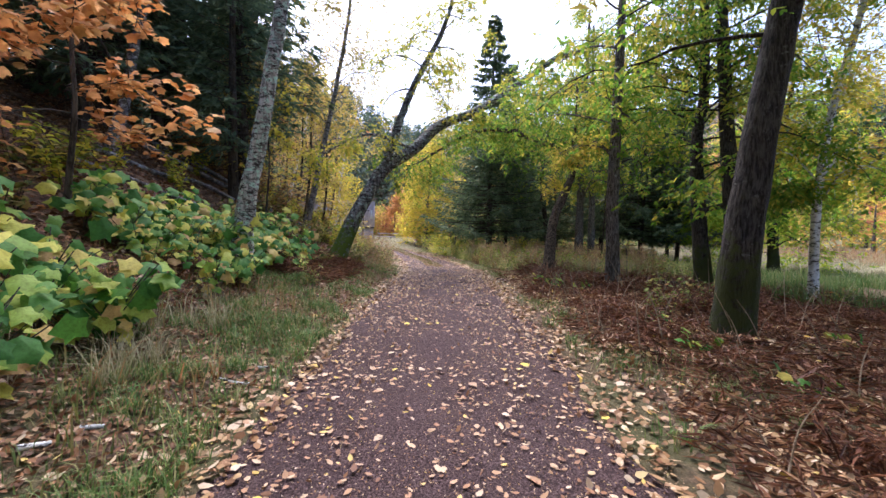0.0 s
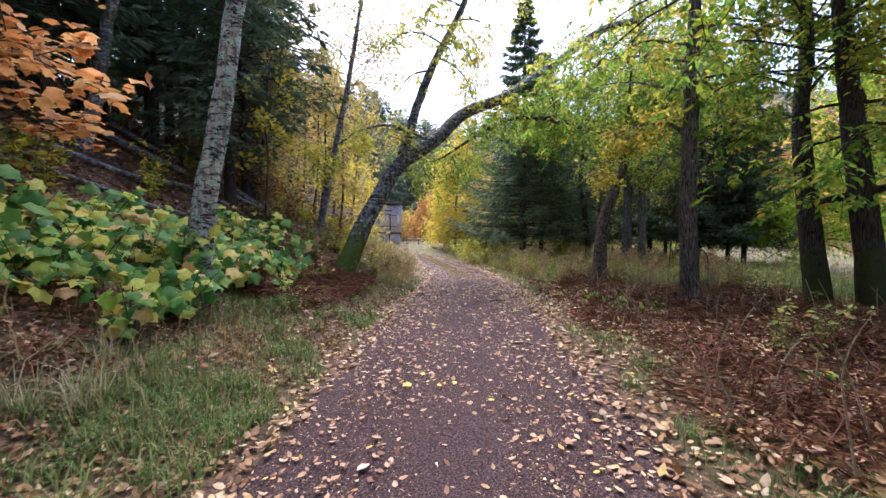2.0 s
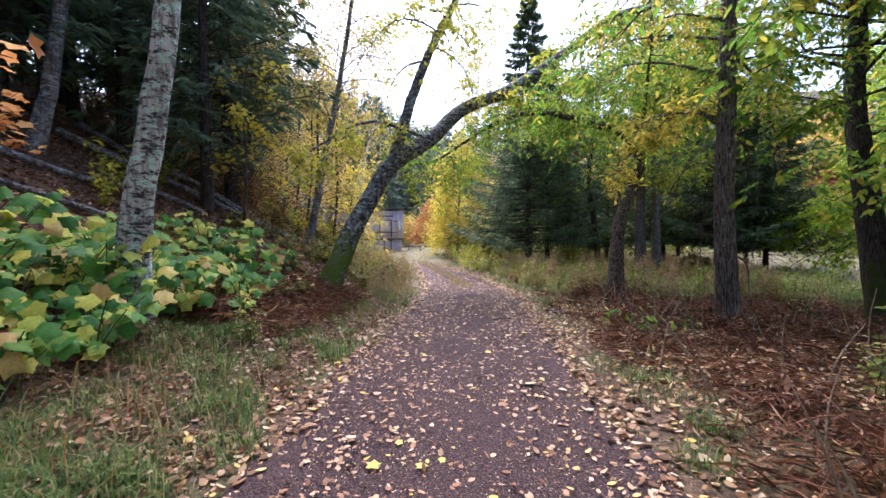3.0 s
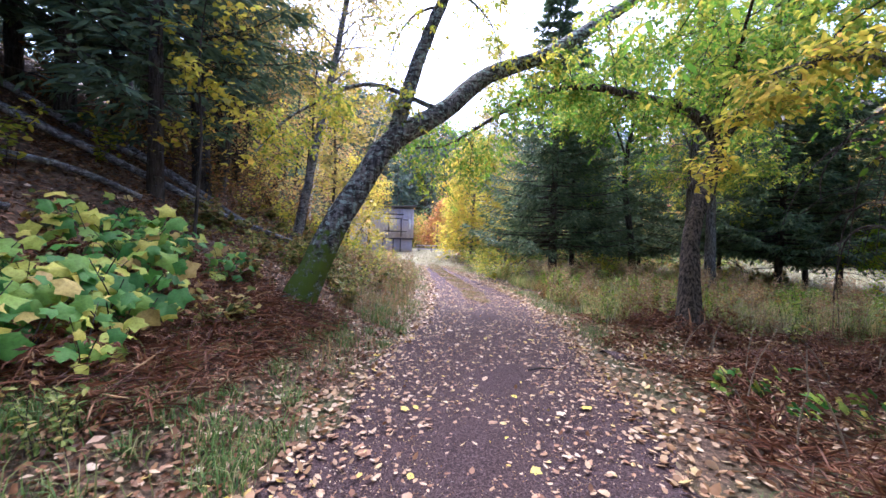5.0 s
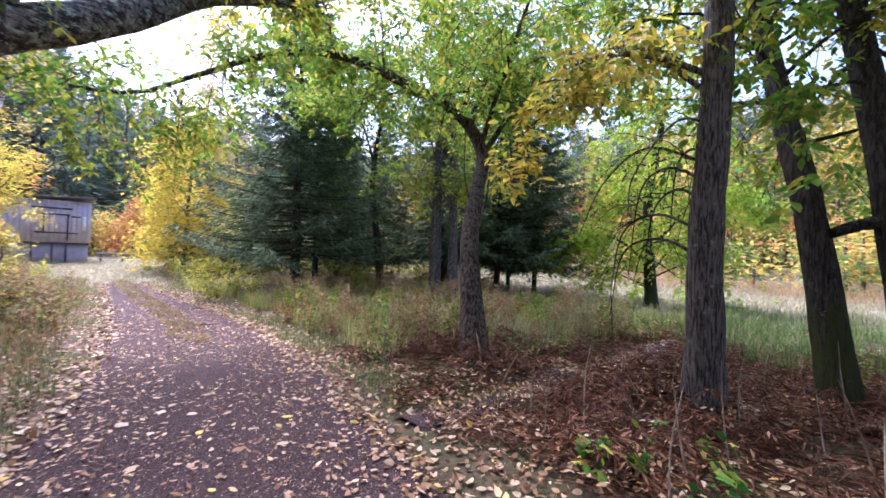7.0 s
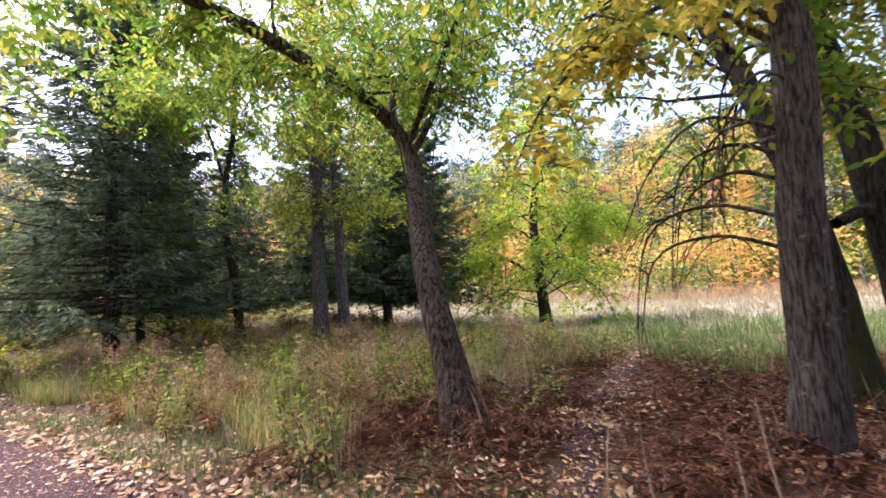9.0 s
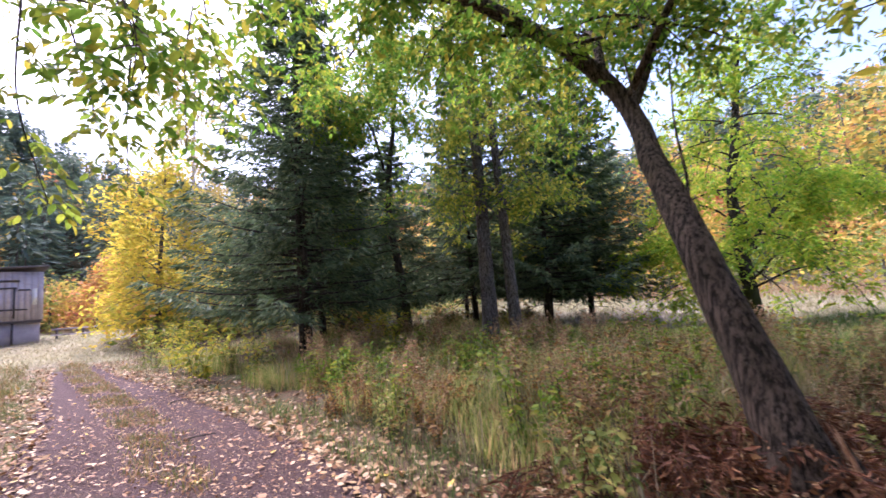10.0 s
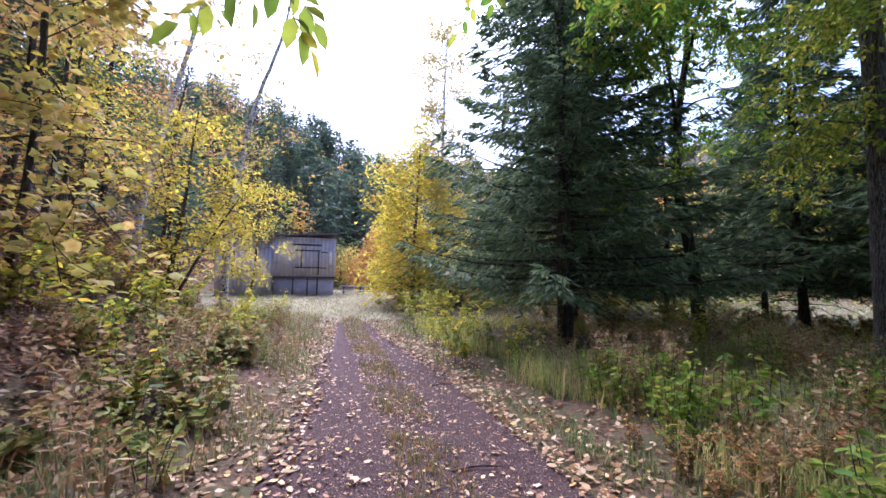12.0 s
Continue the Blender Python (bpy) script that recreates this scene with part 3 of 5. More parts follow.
# trees at the right of the trail
tree("maple_tree", "thick dark-barked maple beside the trail", [on_land(3.83, 5.4), (3.88, 5.38, 1.2), (3.96, 5.37, 2.2), (4.3, 5.4, 4.5), (4.9, 5.5, 7), (5.2, 5.7, 11)],
     0.262, B_DARK, L_GREEN, 16000, limbs=36, start=0.40, length=3.4, up=0.35, droop=0.35, seed=21, leaf_size=0.10, compound=True, flare=1.3, spread=0.14)
ironwood = tree("ironwood_tree", "straight grey-brown trunk with yellow and green leaves", [on_land(4.42, 10.56), (4.3, 10.5, 1.2), (4.24, 10.46, 2.2), (4.24, 10.4, 4.2), (4.3, 10.5, 8), (4.3, 10.6, 12)],
     0.175, B_GREY, L_YASH, 5200, limbs=24, start=0.36, length=2.2, up=0.15, droop=0.5, seed=23, leaf_size=0.10, compound=True, spread=0.12,
     extra=[([(4.24, 10.4, 3.55), (3.8, 10.8, 3.8), (3.4, 11.2, 3.85), (3.0, 11.6, 3.6)], 0.035, 0.008, 5, 0.8),
            ([(4.26, 10.44, 2.7), (4.05, 11.0, 2.95), (3.85, 11.4, 2.6), (3.8, 11.7, 2.0)], 0.016, 0.005, 0, 0.5),
            ([(4.3, 10.4, 2.75), (4.9, 10.9, 2.8), (5.2, 11.1, 2.4), (5.0, 11.0, 1.9)], 0.018, 0.005, 0, 0.5),
            ([(4.4, 10.46, 1.35), (4.7, 10.6, 1.15), (4.75, 10.62, 0.5)], 0.016, 0.006, 0, 0.5),
            ([(4.25, 10.42, 3.1), (3.9, 10.6, 3.1), (3.7, 10.9, 2.6), (3.75, 11.0, 2.2)], 0.014, 0.005, 0, 0.5)])
# its bare twigs that arch and hang
rng = np.random.default_rng(231)
base = np.array(ironwood.location)
for k, z in enumerate((1.75, 2.0, 2.3, 2.5, 2.75, 3.0, 3.2, 3.45)):
    wood = Build()
    a = 1.45 - 0.16 * k + rng.normal() * 0.25
    d, L = np.array([math.cos(a), math.sin(a), 0]), rng.uniform(0.9, 1.5)
    p0 = np.array([4.26, 10.45, z]) - base
    line = spline([p0, p0 + d * L * 0.45 + (0, 0, 0.22 + 0.1 * rng.uniform()), p0 + d * L * 0.85 + (0, 0, 0.05), p0 + d * L + (0, 0, -0.6 - 0.4 * rng.uniform())], 16)
    tube(wood, line, [0.021, 0.014, 0.004], 5)
    for m in range(7):
        q = line[rng.integers(4, 15)]
        w = unit(d * 0.5 + rng.normal(size=3) * 0.6 + (0, 0, -0.35))
        l2 = rng.uniform(0.25, 0.6)
        tube(wood, spline([q, q + w * l2 * 0.5 + (0, 0, 0.05), q + w * l2 + (0, 0, -0.16)], 6), [0.007, 0.003], 4)
    part("bare_twig", wood, B_TWIG, ironwood, "bare drooping twig")
tree("yellow_bough", "low bough of clear yellow leaves on the ironwood", [(4.2, 10.55, 3.75), (3.95, 11.0, 3.95), (3.6, 11.5, 3.75), (3.15, 11.95, 3.2), (2.8, 12.15, 2.55)], 0.03, B_GREY, L_YELLOW, 520, limbs=11, start=0.2,
             length=0.7, up=0.0, droop=0.6, seed=230, leaf_size=0.115, shape="oval", spread=0.07, tilt=0.4, flare=1.0, category="branch")
tree("dark_leaning_tree", "dark mossy tree leaning over the bracken", [on_land(6.5, 10.08), (6.35, 10.35, 2.15), (6.5, 10.8, 4.0), (6.9, 11.25, 5.5), (7.2, 12.0, 9), (7.3, 12.5, 12)],
     0.19, B_DARK, L_ASH, 15000, limbs=34, start=0.3, length=2.8, seed=24, leaf_size=0.115, compound=True, spread=0.14)
tree("dark_tree", "dark upright tree behind the maple", [on_land(6.95, 9.5), (6.75, 9.75, 2.4), (6.75, 10.2, 5.2), (6.8, 10.7, 9), (6.9, 11, 13)],
     0.2, B_DARK, L_GREEN, 16000, limbs=36, start=0.26, length=3.0, up=0.1, droop=0.5, seed=25, leaf_size=0.115, compound=True, spread=0.14,
     extra=[([(6.78, 9.75, 2.3), (6.5, 10.0, 2.22), (6.3, 10.18, 2.12)], 0.075, 0.06, 0, 0.5), ([(6.78, 9.7, 2.3), (7.2, 9.4, 2.45), (7.7, 9.1, 2.5)], 0.07, 0.03, 3, 0.8)])
tree("white_birch", "slim white birch with golden leaves", [on_land(8.3, 9.2), (8.25, 9.2, 2.2), (8.45, 9.2, 4.3), (9.0, 9.2, 6.8), (9.3, 9.3, 10)],
     0.095, B_WHITE, L_YELLOW, 15000, limbs=38, start=0.24, length=2.6, droop=0.5, taper=0.4, flare=1.2, seed=26, leaf_size=0.09)
# the bent tree by the side trail
bent = tree("bent_tree", "rough-barked bent tree with drooping green leaves", [on_land(3.37, 13.17, -0.05), (3.57, 13.66, 1.1), (3.76, 14.04, 1.97), (4.25, 14.6, 2.95), (4.6, 14.98, 3.75), (4.24, 15.38, 4.6), (2.95, 15.71, 5.15), (1.8, 15.9, 5.4), (0.6, 16.0, 5.1), (-0.4, 16.0, 4.5), (-1.2, 15.85, 4.0), (-2.2, 15.5, 3.85)],
     0.172, B_FURROW, L_GREEN, 26000, limbs=20, taper=0.08, start=0.42, length=1.9, up=0.35, droop=0.7, seed=27, leaf_size=0.10, compound=True, spread=0.2, sides=20,
     extra=[([(4.6, 14.98, 3.75), (5.2, 15.0, 4.6), (6.0, 15.2, 5.6), (6.6, 15.4, 7.0)], 0.06, 0.02, 18, 2.8),
            ([(4.4, 15.2, 4.3), (4.9, 15.6, 5.2), (5.5, 16.2, 5.8), (6.2, 16.8, 6.1)], 0.07, 0.02, 14, 2.4),
            ([(3.6, 13.8, 1.25), (3.75, 13.95, 2.2), (3.8, 14.35, 3.2), (3.95, 14.6, 4.1)], 0.022, 0.008, 0, 0.7),
            ([(3.8, 14.1, 2.05), (4.15, 14.2, 2.6), (4.35, 14.35, 3.3), (4.7, 14.5, 4.2)], 0.018, 0.006, 0, 0.7),
            ([(4.55, 15.0, 3.9), (4.3, 13.9, 5.0), (4.0, 12.9, 5.7), (3.7, 12.0, 6.0)], 0.05, 0.015, 18, 2.6),
            ([(2.95, 15.7, 5.15), (2.6, 16.4, 5.6), (2.2, 17.2, 5.8), (2.0, 18.0, 5.5)], 0.045, 0.015, 12, 2.0)], flare=1.8)
M_SPLIT = mottled("split_wood", [(0.35, (0.26, 0.12, 0.06)), (0.5, (0.46, 0.26, 0.14)), (0.65, (0.58, 0.40, 0.26))], 12.0, 40, 0.02)
rng = np.random.default_rng(42)
for k in range(9):
    a = -1.9 + 0.5 * k
    wood = Build()
    p0 = np.array([math.cos(a) * 0.25, math.sin(a) * 0.25, -0.05])
    H = rng.uniform(0.25, 0.65)
    tube(wood, spline([p0, p0 * 0.95 + (0.02, 0.05, H * 0.5), p0 * 0.9 + (rng.normal() * 0.05 + 0.06, 0.14, H)], 6), [0.028, 0.02, 0.004], 5, 0.15, rng)
    part("splinter", wood, M_SPLIT if k % 3 == 0 else B_FURROW, bent, "split sliver of bark and wood")
# its hanging sprays of compound leaves, over the trail
rng = np.random.default_rng(41)
for p0, p1 in [((-1.2, 15.85, 4.0), (-1.05, 15.95, 2.5)), ((-0.5, 16.0, 4.55), (-0.6, 16.0, 2.65)), ((-1.6, 15.7, 3.93), (-1.5, 15.68, 2.75)), ((-0.1, 16.0, 4.7), (-0.2, 16.05, 3.0)),
               ((-2.1, 15.5, 3.85), (-1.75, 15.3, 2.9)), ((-1.0, 15.9, 4.1), (-0.8, 16.2, 3.1))]:
    base = np.array(bent.location)
    p0, p1 = np.array(p0) - base, np.array(p1) - base
    line = spline([p0, (p0 + p1) / 2 + rng.normal(size=3) * 0.08, p1], 24)
    wood, lf = Build(), Build()
    tube(wood, line, [0.009, 0.003], 4)
    for k in range(4, 24):
        az = rng.uniform(0, 6.28)
        w = unit(np.array([math.cos(az), math.sin(az), -0.5 + 0.3 * rng.normal()]))
        rib = line[k] + np.outer(np.linspace(0, 0.24, 7), w) + np.outer(np.linspace(0, 1, 7) ** 2 * -0.05, (0, 0, 1))
        tube(wood, rib, [0.002, 0.0015], 3)
        side = unit(np.cross(w, (0, 0, 1.0)))
        P = np.concatenate([rib[[2, 4, 5]], rib[[2, 4, 5]], rib[6:7]])
        D = np.concatenate([np.tile(side + w * 0.6, (3, 1)), np.tile(-side + w * 0.6, (3, 1)), w[None]]) + rng.normal(size=(7, 3)) * 0.15
        leaf_cloud(lf, P, 0.088, rng, "oval", 0.5, D, 0.6)
    spray = part("spray", wood, B_TWIG, bent, "hanging twig of compound leaves")
    tagged(part("foliage", lf, L_ASH, spray), kind="stuff")
tree("green_tree", "bushy bright green tree at the meadow edge", [on_land(14.36, 17.86), (14.2, 18.0, 3.7), (14.2, 17.7, 5.7), (14.4, 17.3, 9)],
     0.22, B_DARK, L_BRIGHT, 26000, limbs=44, start=0.12, length=3.6, up=0.35, droop=0.95, seed=28, leaf_size=0.13, compound=True, spread=0.2, sag=0.3,
     extra=[([(14.3, 17.9, 2.2), (15.4, 17.0, 3.9), (16.4, 16.2, 4.3), (17.0, 15.6, 3.4)], 0.07, 0.02, 12, 1.6), ([(14.3, 17.9, 1.6), (13.6, 19.0, 2.6), (13.0, 20.2, 2.5), (12.6, 21.0, 1.6)], 0.06, 0.02, 10, 1.5)])
for k, (x, y, h, rr) in enumerate([(6.95, 21.3, 13, 0.23), (7.5, 20.85, 12, 0.17)]):
    tree("twin_tree", "grey trunk of a pair before the spruces", up_line(x, y, h, 0.3 - 0.5 * k, 0.4), rr, B_GREY, L_ASH, 11000, limbs=28, start=0.28, length=2.4, seed=31 + k, leaf_size=0.11, spread=0.16, compound=True,
         droop=0.7, group="twin trunks")
tree("crooked_tree", "thin dark crooked tree before the spruce", [on_land(6.45, 25.3), (6.2, 25.3, 2.4), (5.92, 25.3, 4.3), (6.0, 25.3, 6.2), (6.27, 25.3, 8.0), (6.3, 25.3, 11)],
     0.165, B_DARK, L_GREEN, 15000, limbs=18, start=0.45, length=2.0, seed=33, leaf_size=0.11, droop=0.8, sag=0.4, spread=0.18, compound=True,
     extra=[([(5.95, 25.3, 5.6), (4.8, 23.8, 6.9), (3.5, 22.3, 6.9), (2.3, 21.0, 6.0)], 0.05, 0.015, 18, 1.7),
            ([(6.1, 25.3, 6.8), (5.6, 23.6, 8.2), (5.0, 22.0, 8.4), (4.6, 20.8, 7.8)], 0.05, 0.015, 16, 1.8)])
# left of the trail further on
tree("young_maple", "young multi-stemmed tree with yellow leaves", [on_land(-7.1, 25.2), (-6.95, 25.2, 1.9), (-6.74, 25.2, 3.46), (-6.5, 25.2, 5.8)],
     0.07, B_TWIG, L_YELLOW, 3000, limbs=16, start=0.25, length=1.9, up=0.35, droop=0.4, seed=34, leaf_size=0.12, shape="diamond",
     extra=[([on_land(-7.0, 25.2), (-6.3, 25.2, 2.1), (-5.29, 25.2, 3.77)], 0.045, 0.012, 8, 1.3)])
tree("pale_birch", "pale birch with bare upper branches", [on_land(-11.3, 30), (-11.1, 30, 4.1), (-10.3, 30, 7.7), (-9.5, 30, 11.4), (-8.9, 30, 15)], 0.15, B_WHITE, L_BIRCHTOP, 2400, limbs=14, start=0.35, length=2.2, seed=35, leaf_size=0.1, group="pale birches")
tree("pale_birch", "pale birch with bare upper branches", [on_land(-7.6, 29), (-7.2, 29, 5.0), (-6.7, 29, 7.8), (-5.9, 29, 10.2), (-5.6, 29, 12)], 0.12, B_WHITE, L_BIRCHTOP, 1900, limbs=14, start=0.4, length=2.0, seed=36, leaf_size=0.1, group="pale birches")
for k, (x, y, h, leafmat, n) in enumerate([(-6.6, 19.5, 7.5, L_YELLOW, 2000), (-7.8, 21.8, 8, L_TAN, 2200), (-9.6, 24.5, 9, L_BIRCHTOP, 3000), (-11.5, 27.0, 8, L_YELLOW, 4500), (-8.7, 33.5, 6, L_YELLOW, 3500), (-9.2, 19.0, 8, L_TAN, 3000), (-10.4, 21.6, 8, L_TAN, 3400), (-12.2, 24.6, 9, L_BIRCHTOP, 3600), (-9.0, 27.6, 7, L_TAN, 2600), (-13.2, 29.5, 9, L_ORANGE, 4000), (-8.2, 17.4, 7, L_BIRCHTOP, 2800)]):
    tree("maple_sapling", "slender maple with autumn leaves on the bank", up_line(x, y, h, 0.6, 0.2, 0.1), 0.07, B_TWIG, leafmat, n, limbs=18, start=0.2, length=2.2, up=0.3, droop=0.4, seed=40 + k,
         leaf_size=0.105, shape="diamond", spread=0.18, group="bank saplings")
tree("yellow_maple", "young maple with tan and yellow leaves above the bank", up_line(-6.0, 20.2, 7.5, 0.5, 0.1, 0.12), 0.06, B_TWIG, L_BIRCHTOP, 1900, limbs=22, start=0.2, length=2.0, up=0.15, droop=0.35, seed=55,
     leaf_size=0.13, shape="maple", tilt=0.4, spread=0.12)
tree("maple_sapling", "thin sapling with a few yellow leaves under the conifers", up_line(-5.6, 12.9, 4.6, 0.3, -0.1, 0.08), 0.035, B_TWIG, L_YELLOW, 380, limbs=10, start=0.35, length=1.1, up=0.1, droop=0.3, seed=56,
     leaf_size=0.12, shape="maple", tilt=0.4, spread=0.1, group="bank saplings")
tree("orange_maple", "small maple with pale orange leaves on the slope", up_line(-5.7, 6.2, 4.2, 0.5, -0.1, 0.1), 0.05, B_TWIG, L_ORANGE, 1250, limbs=17, start=0.3, length=2.7, up=-0.02, droop=0.25, seed=50,
     leaf_size=0.15, shape="maple", tilt=0.28, spread=0.07)
# golden trees beyond the spruce
tree("golden_tree", "bushy golden-leaved tree beyond the spruce", up_line(-1.6, 37.5, 9, 0.4, 0), 0.14, B_GREY, L_YELLOW, 9000, limbs=40, start=0.08, length=3.4, up=0.4, droop=0.4, seed=51, leaf_size=0.22, spread=0.3, group="golden trees")
tree("golden_tree", "golden-leaved shrub-like tree by the clearing", up_line(-2.4, 41, 6, 0.2, 0), 0.10, B_GREY, L_YELLOW, 4500, limbs=26, start=0.08, length=2.4, up=0.4, seed=52, leaf_size=0.22, spread=0.3, group="golden trees")
tree("tall_birch", "tall thin birch with sparse yellow leaves", up_line(-0.2, 39, 17, 0.5, 0), 0.13, B_WHITE, L_BIRCHTOP, 8000, limbs=34, start=0.25, length=2.8, up=0.6, droop=0.2, seed=53, leaf_size=0.17, spread=0.3)
tree("orange_shrub", "pale orange shrub at the wood's edge", up_line(-6.5, 60, 6, 0.3, 0), 0.10, B_GREY, L_ORANGE, 4000, limbs=24, start=0.1, length=2.6, up=0.4, seed=54, leaf_size=0.3, spread=0.35, category="shrub")

# the wood goes on behind the start: unseen maples added to shade the ground
for k, (x, y, h) in enumerate([(-3.4, -1.6, 12), (2.9, -1.2, 13), (-2.6, -5.5, 12), (3.4, -6.0, 13), (6.4, 1.6, 13), (6.8, -3.4, 12)]):
    tree("maple_tree", "unseen leafy maple added to shade the start of the trail", up_line(x, y, h, 0.5, 0.2, 0.1), 0.2, B_DARK, L_YGREEN, 6500, limbs=34, start=0.42, length=4.2, up=0.3, seed=150 + k,
         leaf_size=0.17, spread=0.3, group="maples behind")

# spruces
w1, g1 = conifer_meshes(14.2, 4.15, 190, 74, 61, 0.09, 0.21, 0.2, 44, 1.05)
spruce = conifer("spruce_tree", "large dark blue-green spruce beside the trail", on_land(2.75, 24.9), w1, g1, B_SPRUCE, L_SPRUCE, group="spruces")
w2, g2 = conifer_meshes(12.5, 3.6, 155, 52, 62, 0.12, 0.25, 0.15, 30, 0.95)
sm = [w2.mesh("trunk", B_SPRUCE, True), g2.mesh("crown", L_SPRUCE)]
for k, (x, y, sc) in enumerate([(4.4, 29.0, 1.05), (8.2, 30.0, 0.75), (10.9, 22.9, 0.95), (10.0, 26.2, 1.0), (14.4, 26.5, 0.8), (13.2, 31.5, 0.9), (6.8, 34.5, 0.9), (12.8, 22.6, 0.85)]):
    conifer("spruce_tree", "dark spruce in the stand by the meadow", on_land(x, y), sm[0], sm[1], B_SPRUCE, L_SPRUCE, k * 1.3, sc, "spruces")

# conifers on the left slope
w3, g3 = conifer_meshes(15, 2.8, 108, 15, 63, 0.20, 0.34, 0.21, 34, 0.6, 0.1)
w4, g4 = conifer_meshes(13, 2.5, 104, 15, 64, 0.12, 0.32, 0.17, 20, 0.7)
hm = [(w3.mesh("trunk", B_SPRUCE, True), g3.mesh("crown", L_DARKSPRUCE)), (w4.mesh("trunk", B_SPRUCE, True), g4.mesh("crown", L_DARKSPRUCE))]
rng = np.random.default_rng(8)
spots = [(-6.8, 13.4), (-7.6, 15.8), (-9.8, 14.2), (-9.6, 8.4), (-11.2, 11.2), (-8.8, 18.2), (-11.5, 17.2), (-8.6, 6.0), (-11.8, 6.2), (-10.4, 2.6), (-13.4, 14.0), (-13.0, 20.0),
         (-15.8, 10.5), (-12.6, -0.8), (-15.2, 23.0), (-17.5, 18.0), (-14.6, 28.0), (-18.2, 31.5), (-16.0, 2.0), (-15.5, 34.0), (-19.5, 37), (-17.5, 42), (-20.5, 48), (-9.4, -4.5), (-9.0, 10.4), (-12.6, 8.6), (-14.2, 12.0), (-13.4, 4.4), (-11.0, 22.5), (-13.0, 26.0), (-10.4, 12.6), (-12.2, 15.0), (-14.8, 17.0), (-16.5, 13.2), (-17.0, 21.5), (-19.0, 16.0), (-20.0, 11.0), (-15.4, 7.4), (-18.5, 6.0)]
for k, (x, y) in enumerate(spots):
    me2 = hm[0] if k % 3 else hm[1]
    conifer("hemlock_tree", "dark shaded conifer on the wooded slope", on_land(x, y), me2[0], me2[1], B_SPRUCE, L_DARKSPRUCE, k * 2.1, 0.85 + 0.3 * rng.uniform(), "slope conifers")


# ---- far woods on the hills: nobody could count them ----
def far_woods(name, label, spots, conif, seed, tall=(9, 15), wide=1.0, leafmat=None):
    rng = np.random.default_rng(seed)
    wood, green = Build(), Build()
    for x, y in spots:
        z = float(land(x, y))
        h = rng.uniform(*tall)
        tube(wood, [(x, y, z - 0.5), (x, y, z + h * 0.9)], [0.16, 0.04], 5)
        if conif:
            n = 280
            f = rng.uniform(0.1, 1, n)
            r = 2.6 * (1 - f) ** 0.8 * np.sqrt(rng.uniform(0.15, 1, n)) + 0.1
            a = rng.uniform(0, 6.28, n)
            P = np.stack([x + r * np.cos(a), y + r * np.sin(a), z + f * h], -1)
            D = np.stack([np.cos(a), np.sin(a), -0.1 + 0 * a], -1) + rng.normal(size=(n, 3)) * 0.3
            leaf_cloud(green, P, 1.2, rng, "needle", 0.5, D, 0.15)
        else:
            n = 300 if wide > 0.9 else 420
            c = rng.normal(size=(14, 3)) * (1.7, 1.7, 2.2 * wide) + (x, y, z + h * 0.55)
            P = c[rng.integers(0, 14, n)] + rng.normal(size=(n, 3)) * 0.75
            leaf_cloud(green, P, 0.62 if wide > 0.9 else 0.36, rng, "diamond", 0.8)
    top = tagged(new(name), label, "woods", kind="stuff")
    part("trunks", wood, B_GREY, top)
    part("foliage", green, leafmat or (L_HAZEPINE if conif else L_FARDEC), top)


rng = np.random.default_rng(77)
c1, d1, c2, d2 = [], [], [], []
for k in range(420):
    x, y = rng.uniform(-60, 45), rng.uniform(64, 125)
    (c1 if rng.uniform() < (0.8 if x < 8 else 0.45) and y > 66 else d1).append((x, y))
for k in range(460):
    x, y = rng.uniform(36, 105), rng.uniform(-40, 85)
    (c2 if rng.uniform() < 0.35 else d2).append((x, y))
for k in range(70):
    d2.append((rng.uniform(22, 48), rng.uniform(48, 66)))
for k in range(60):
    c2.append((rng.uniform(-50, -22), rng.uniform(-20, 62)))
for k in range(60):
    d2.append((rng.uniform(-20, 45), rng.uniform(-55, -22)))
far_woods("far_pine_woods", "distant pine woods on the hill ahead", c1, True, 1)
far_woods("far_autumn_woods", "distant yellow and orange woods on the hill ahead", d1, False, 2)
brush = [(rng.uniform(30, 50), rng.uniform(-10, 62)) for k in range(190)] + [(rng.uniform(-20, 34), rng.uniform(58, 66)) for k in range(70)]
far_woods("far_brush", "low tawny and green brush at the meadow's far edge", brush, False, 5, (2.0, 4.5), 0.45)
thicket = [(rng.uniform(0.5, 18), rng.uniform(34, 46)) for k in range(40)]
far_woods("thicket", "dull olive and brown thicket behind the spruces", thicket, False, 6, (1.2, 2.6), 0.3, L_WEED)
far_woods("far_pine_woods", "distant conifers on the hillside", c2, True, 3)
far_woods("far_autumn_woods", "distant autumn woods beyond the meadow", d2, False, 4)


# ---- the shed ----
M_BOARD = mottled("weathered_boards", [(0.3, (0.40, 0.355, 0.42)), (0.5, (0.53, 0.48, 0.55)), (0.7, (0.62, 0.57, 0.64))], 2.0, 30, 0.01)
M_TRIM = mottled("dark_trim", [(0.3, (0.06, 0.055, 0.065)), (0.7, (0.12, 0.105, 0.12))], 5.0, 30, 0.005)
M_ROOF = mottled("shed_roofing", [(0.3, (0.09, 0.08, 0.085)), (0.7, (0.17, 0.15, 0.15))], 4.0, 25, 0.01)
M_WHITE = mottled("white_paint", [(0.3, (0.70, 0.70, 0.72)), (0.7, (0.82, 0.82, 0.82))], 3.0, 25, 0.003, 0.5)
M_CONC = mottled("concrete", [(0.3, (0.30, 0.27, 0.32)), (0.7, (0.42, 0.385, 0.43))], 3.0, 25, 0.008)


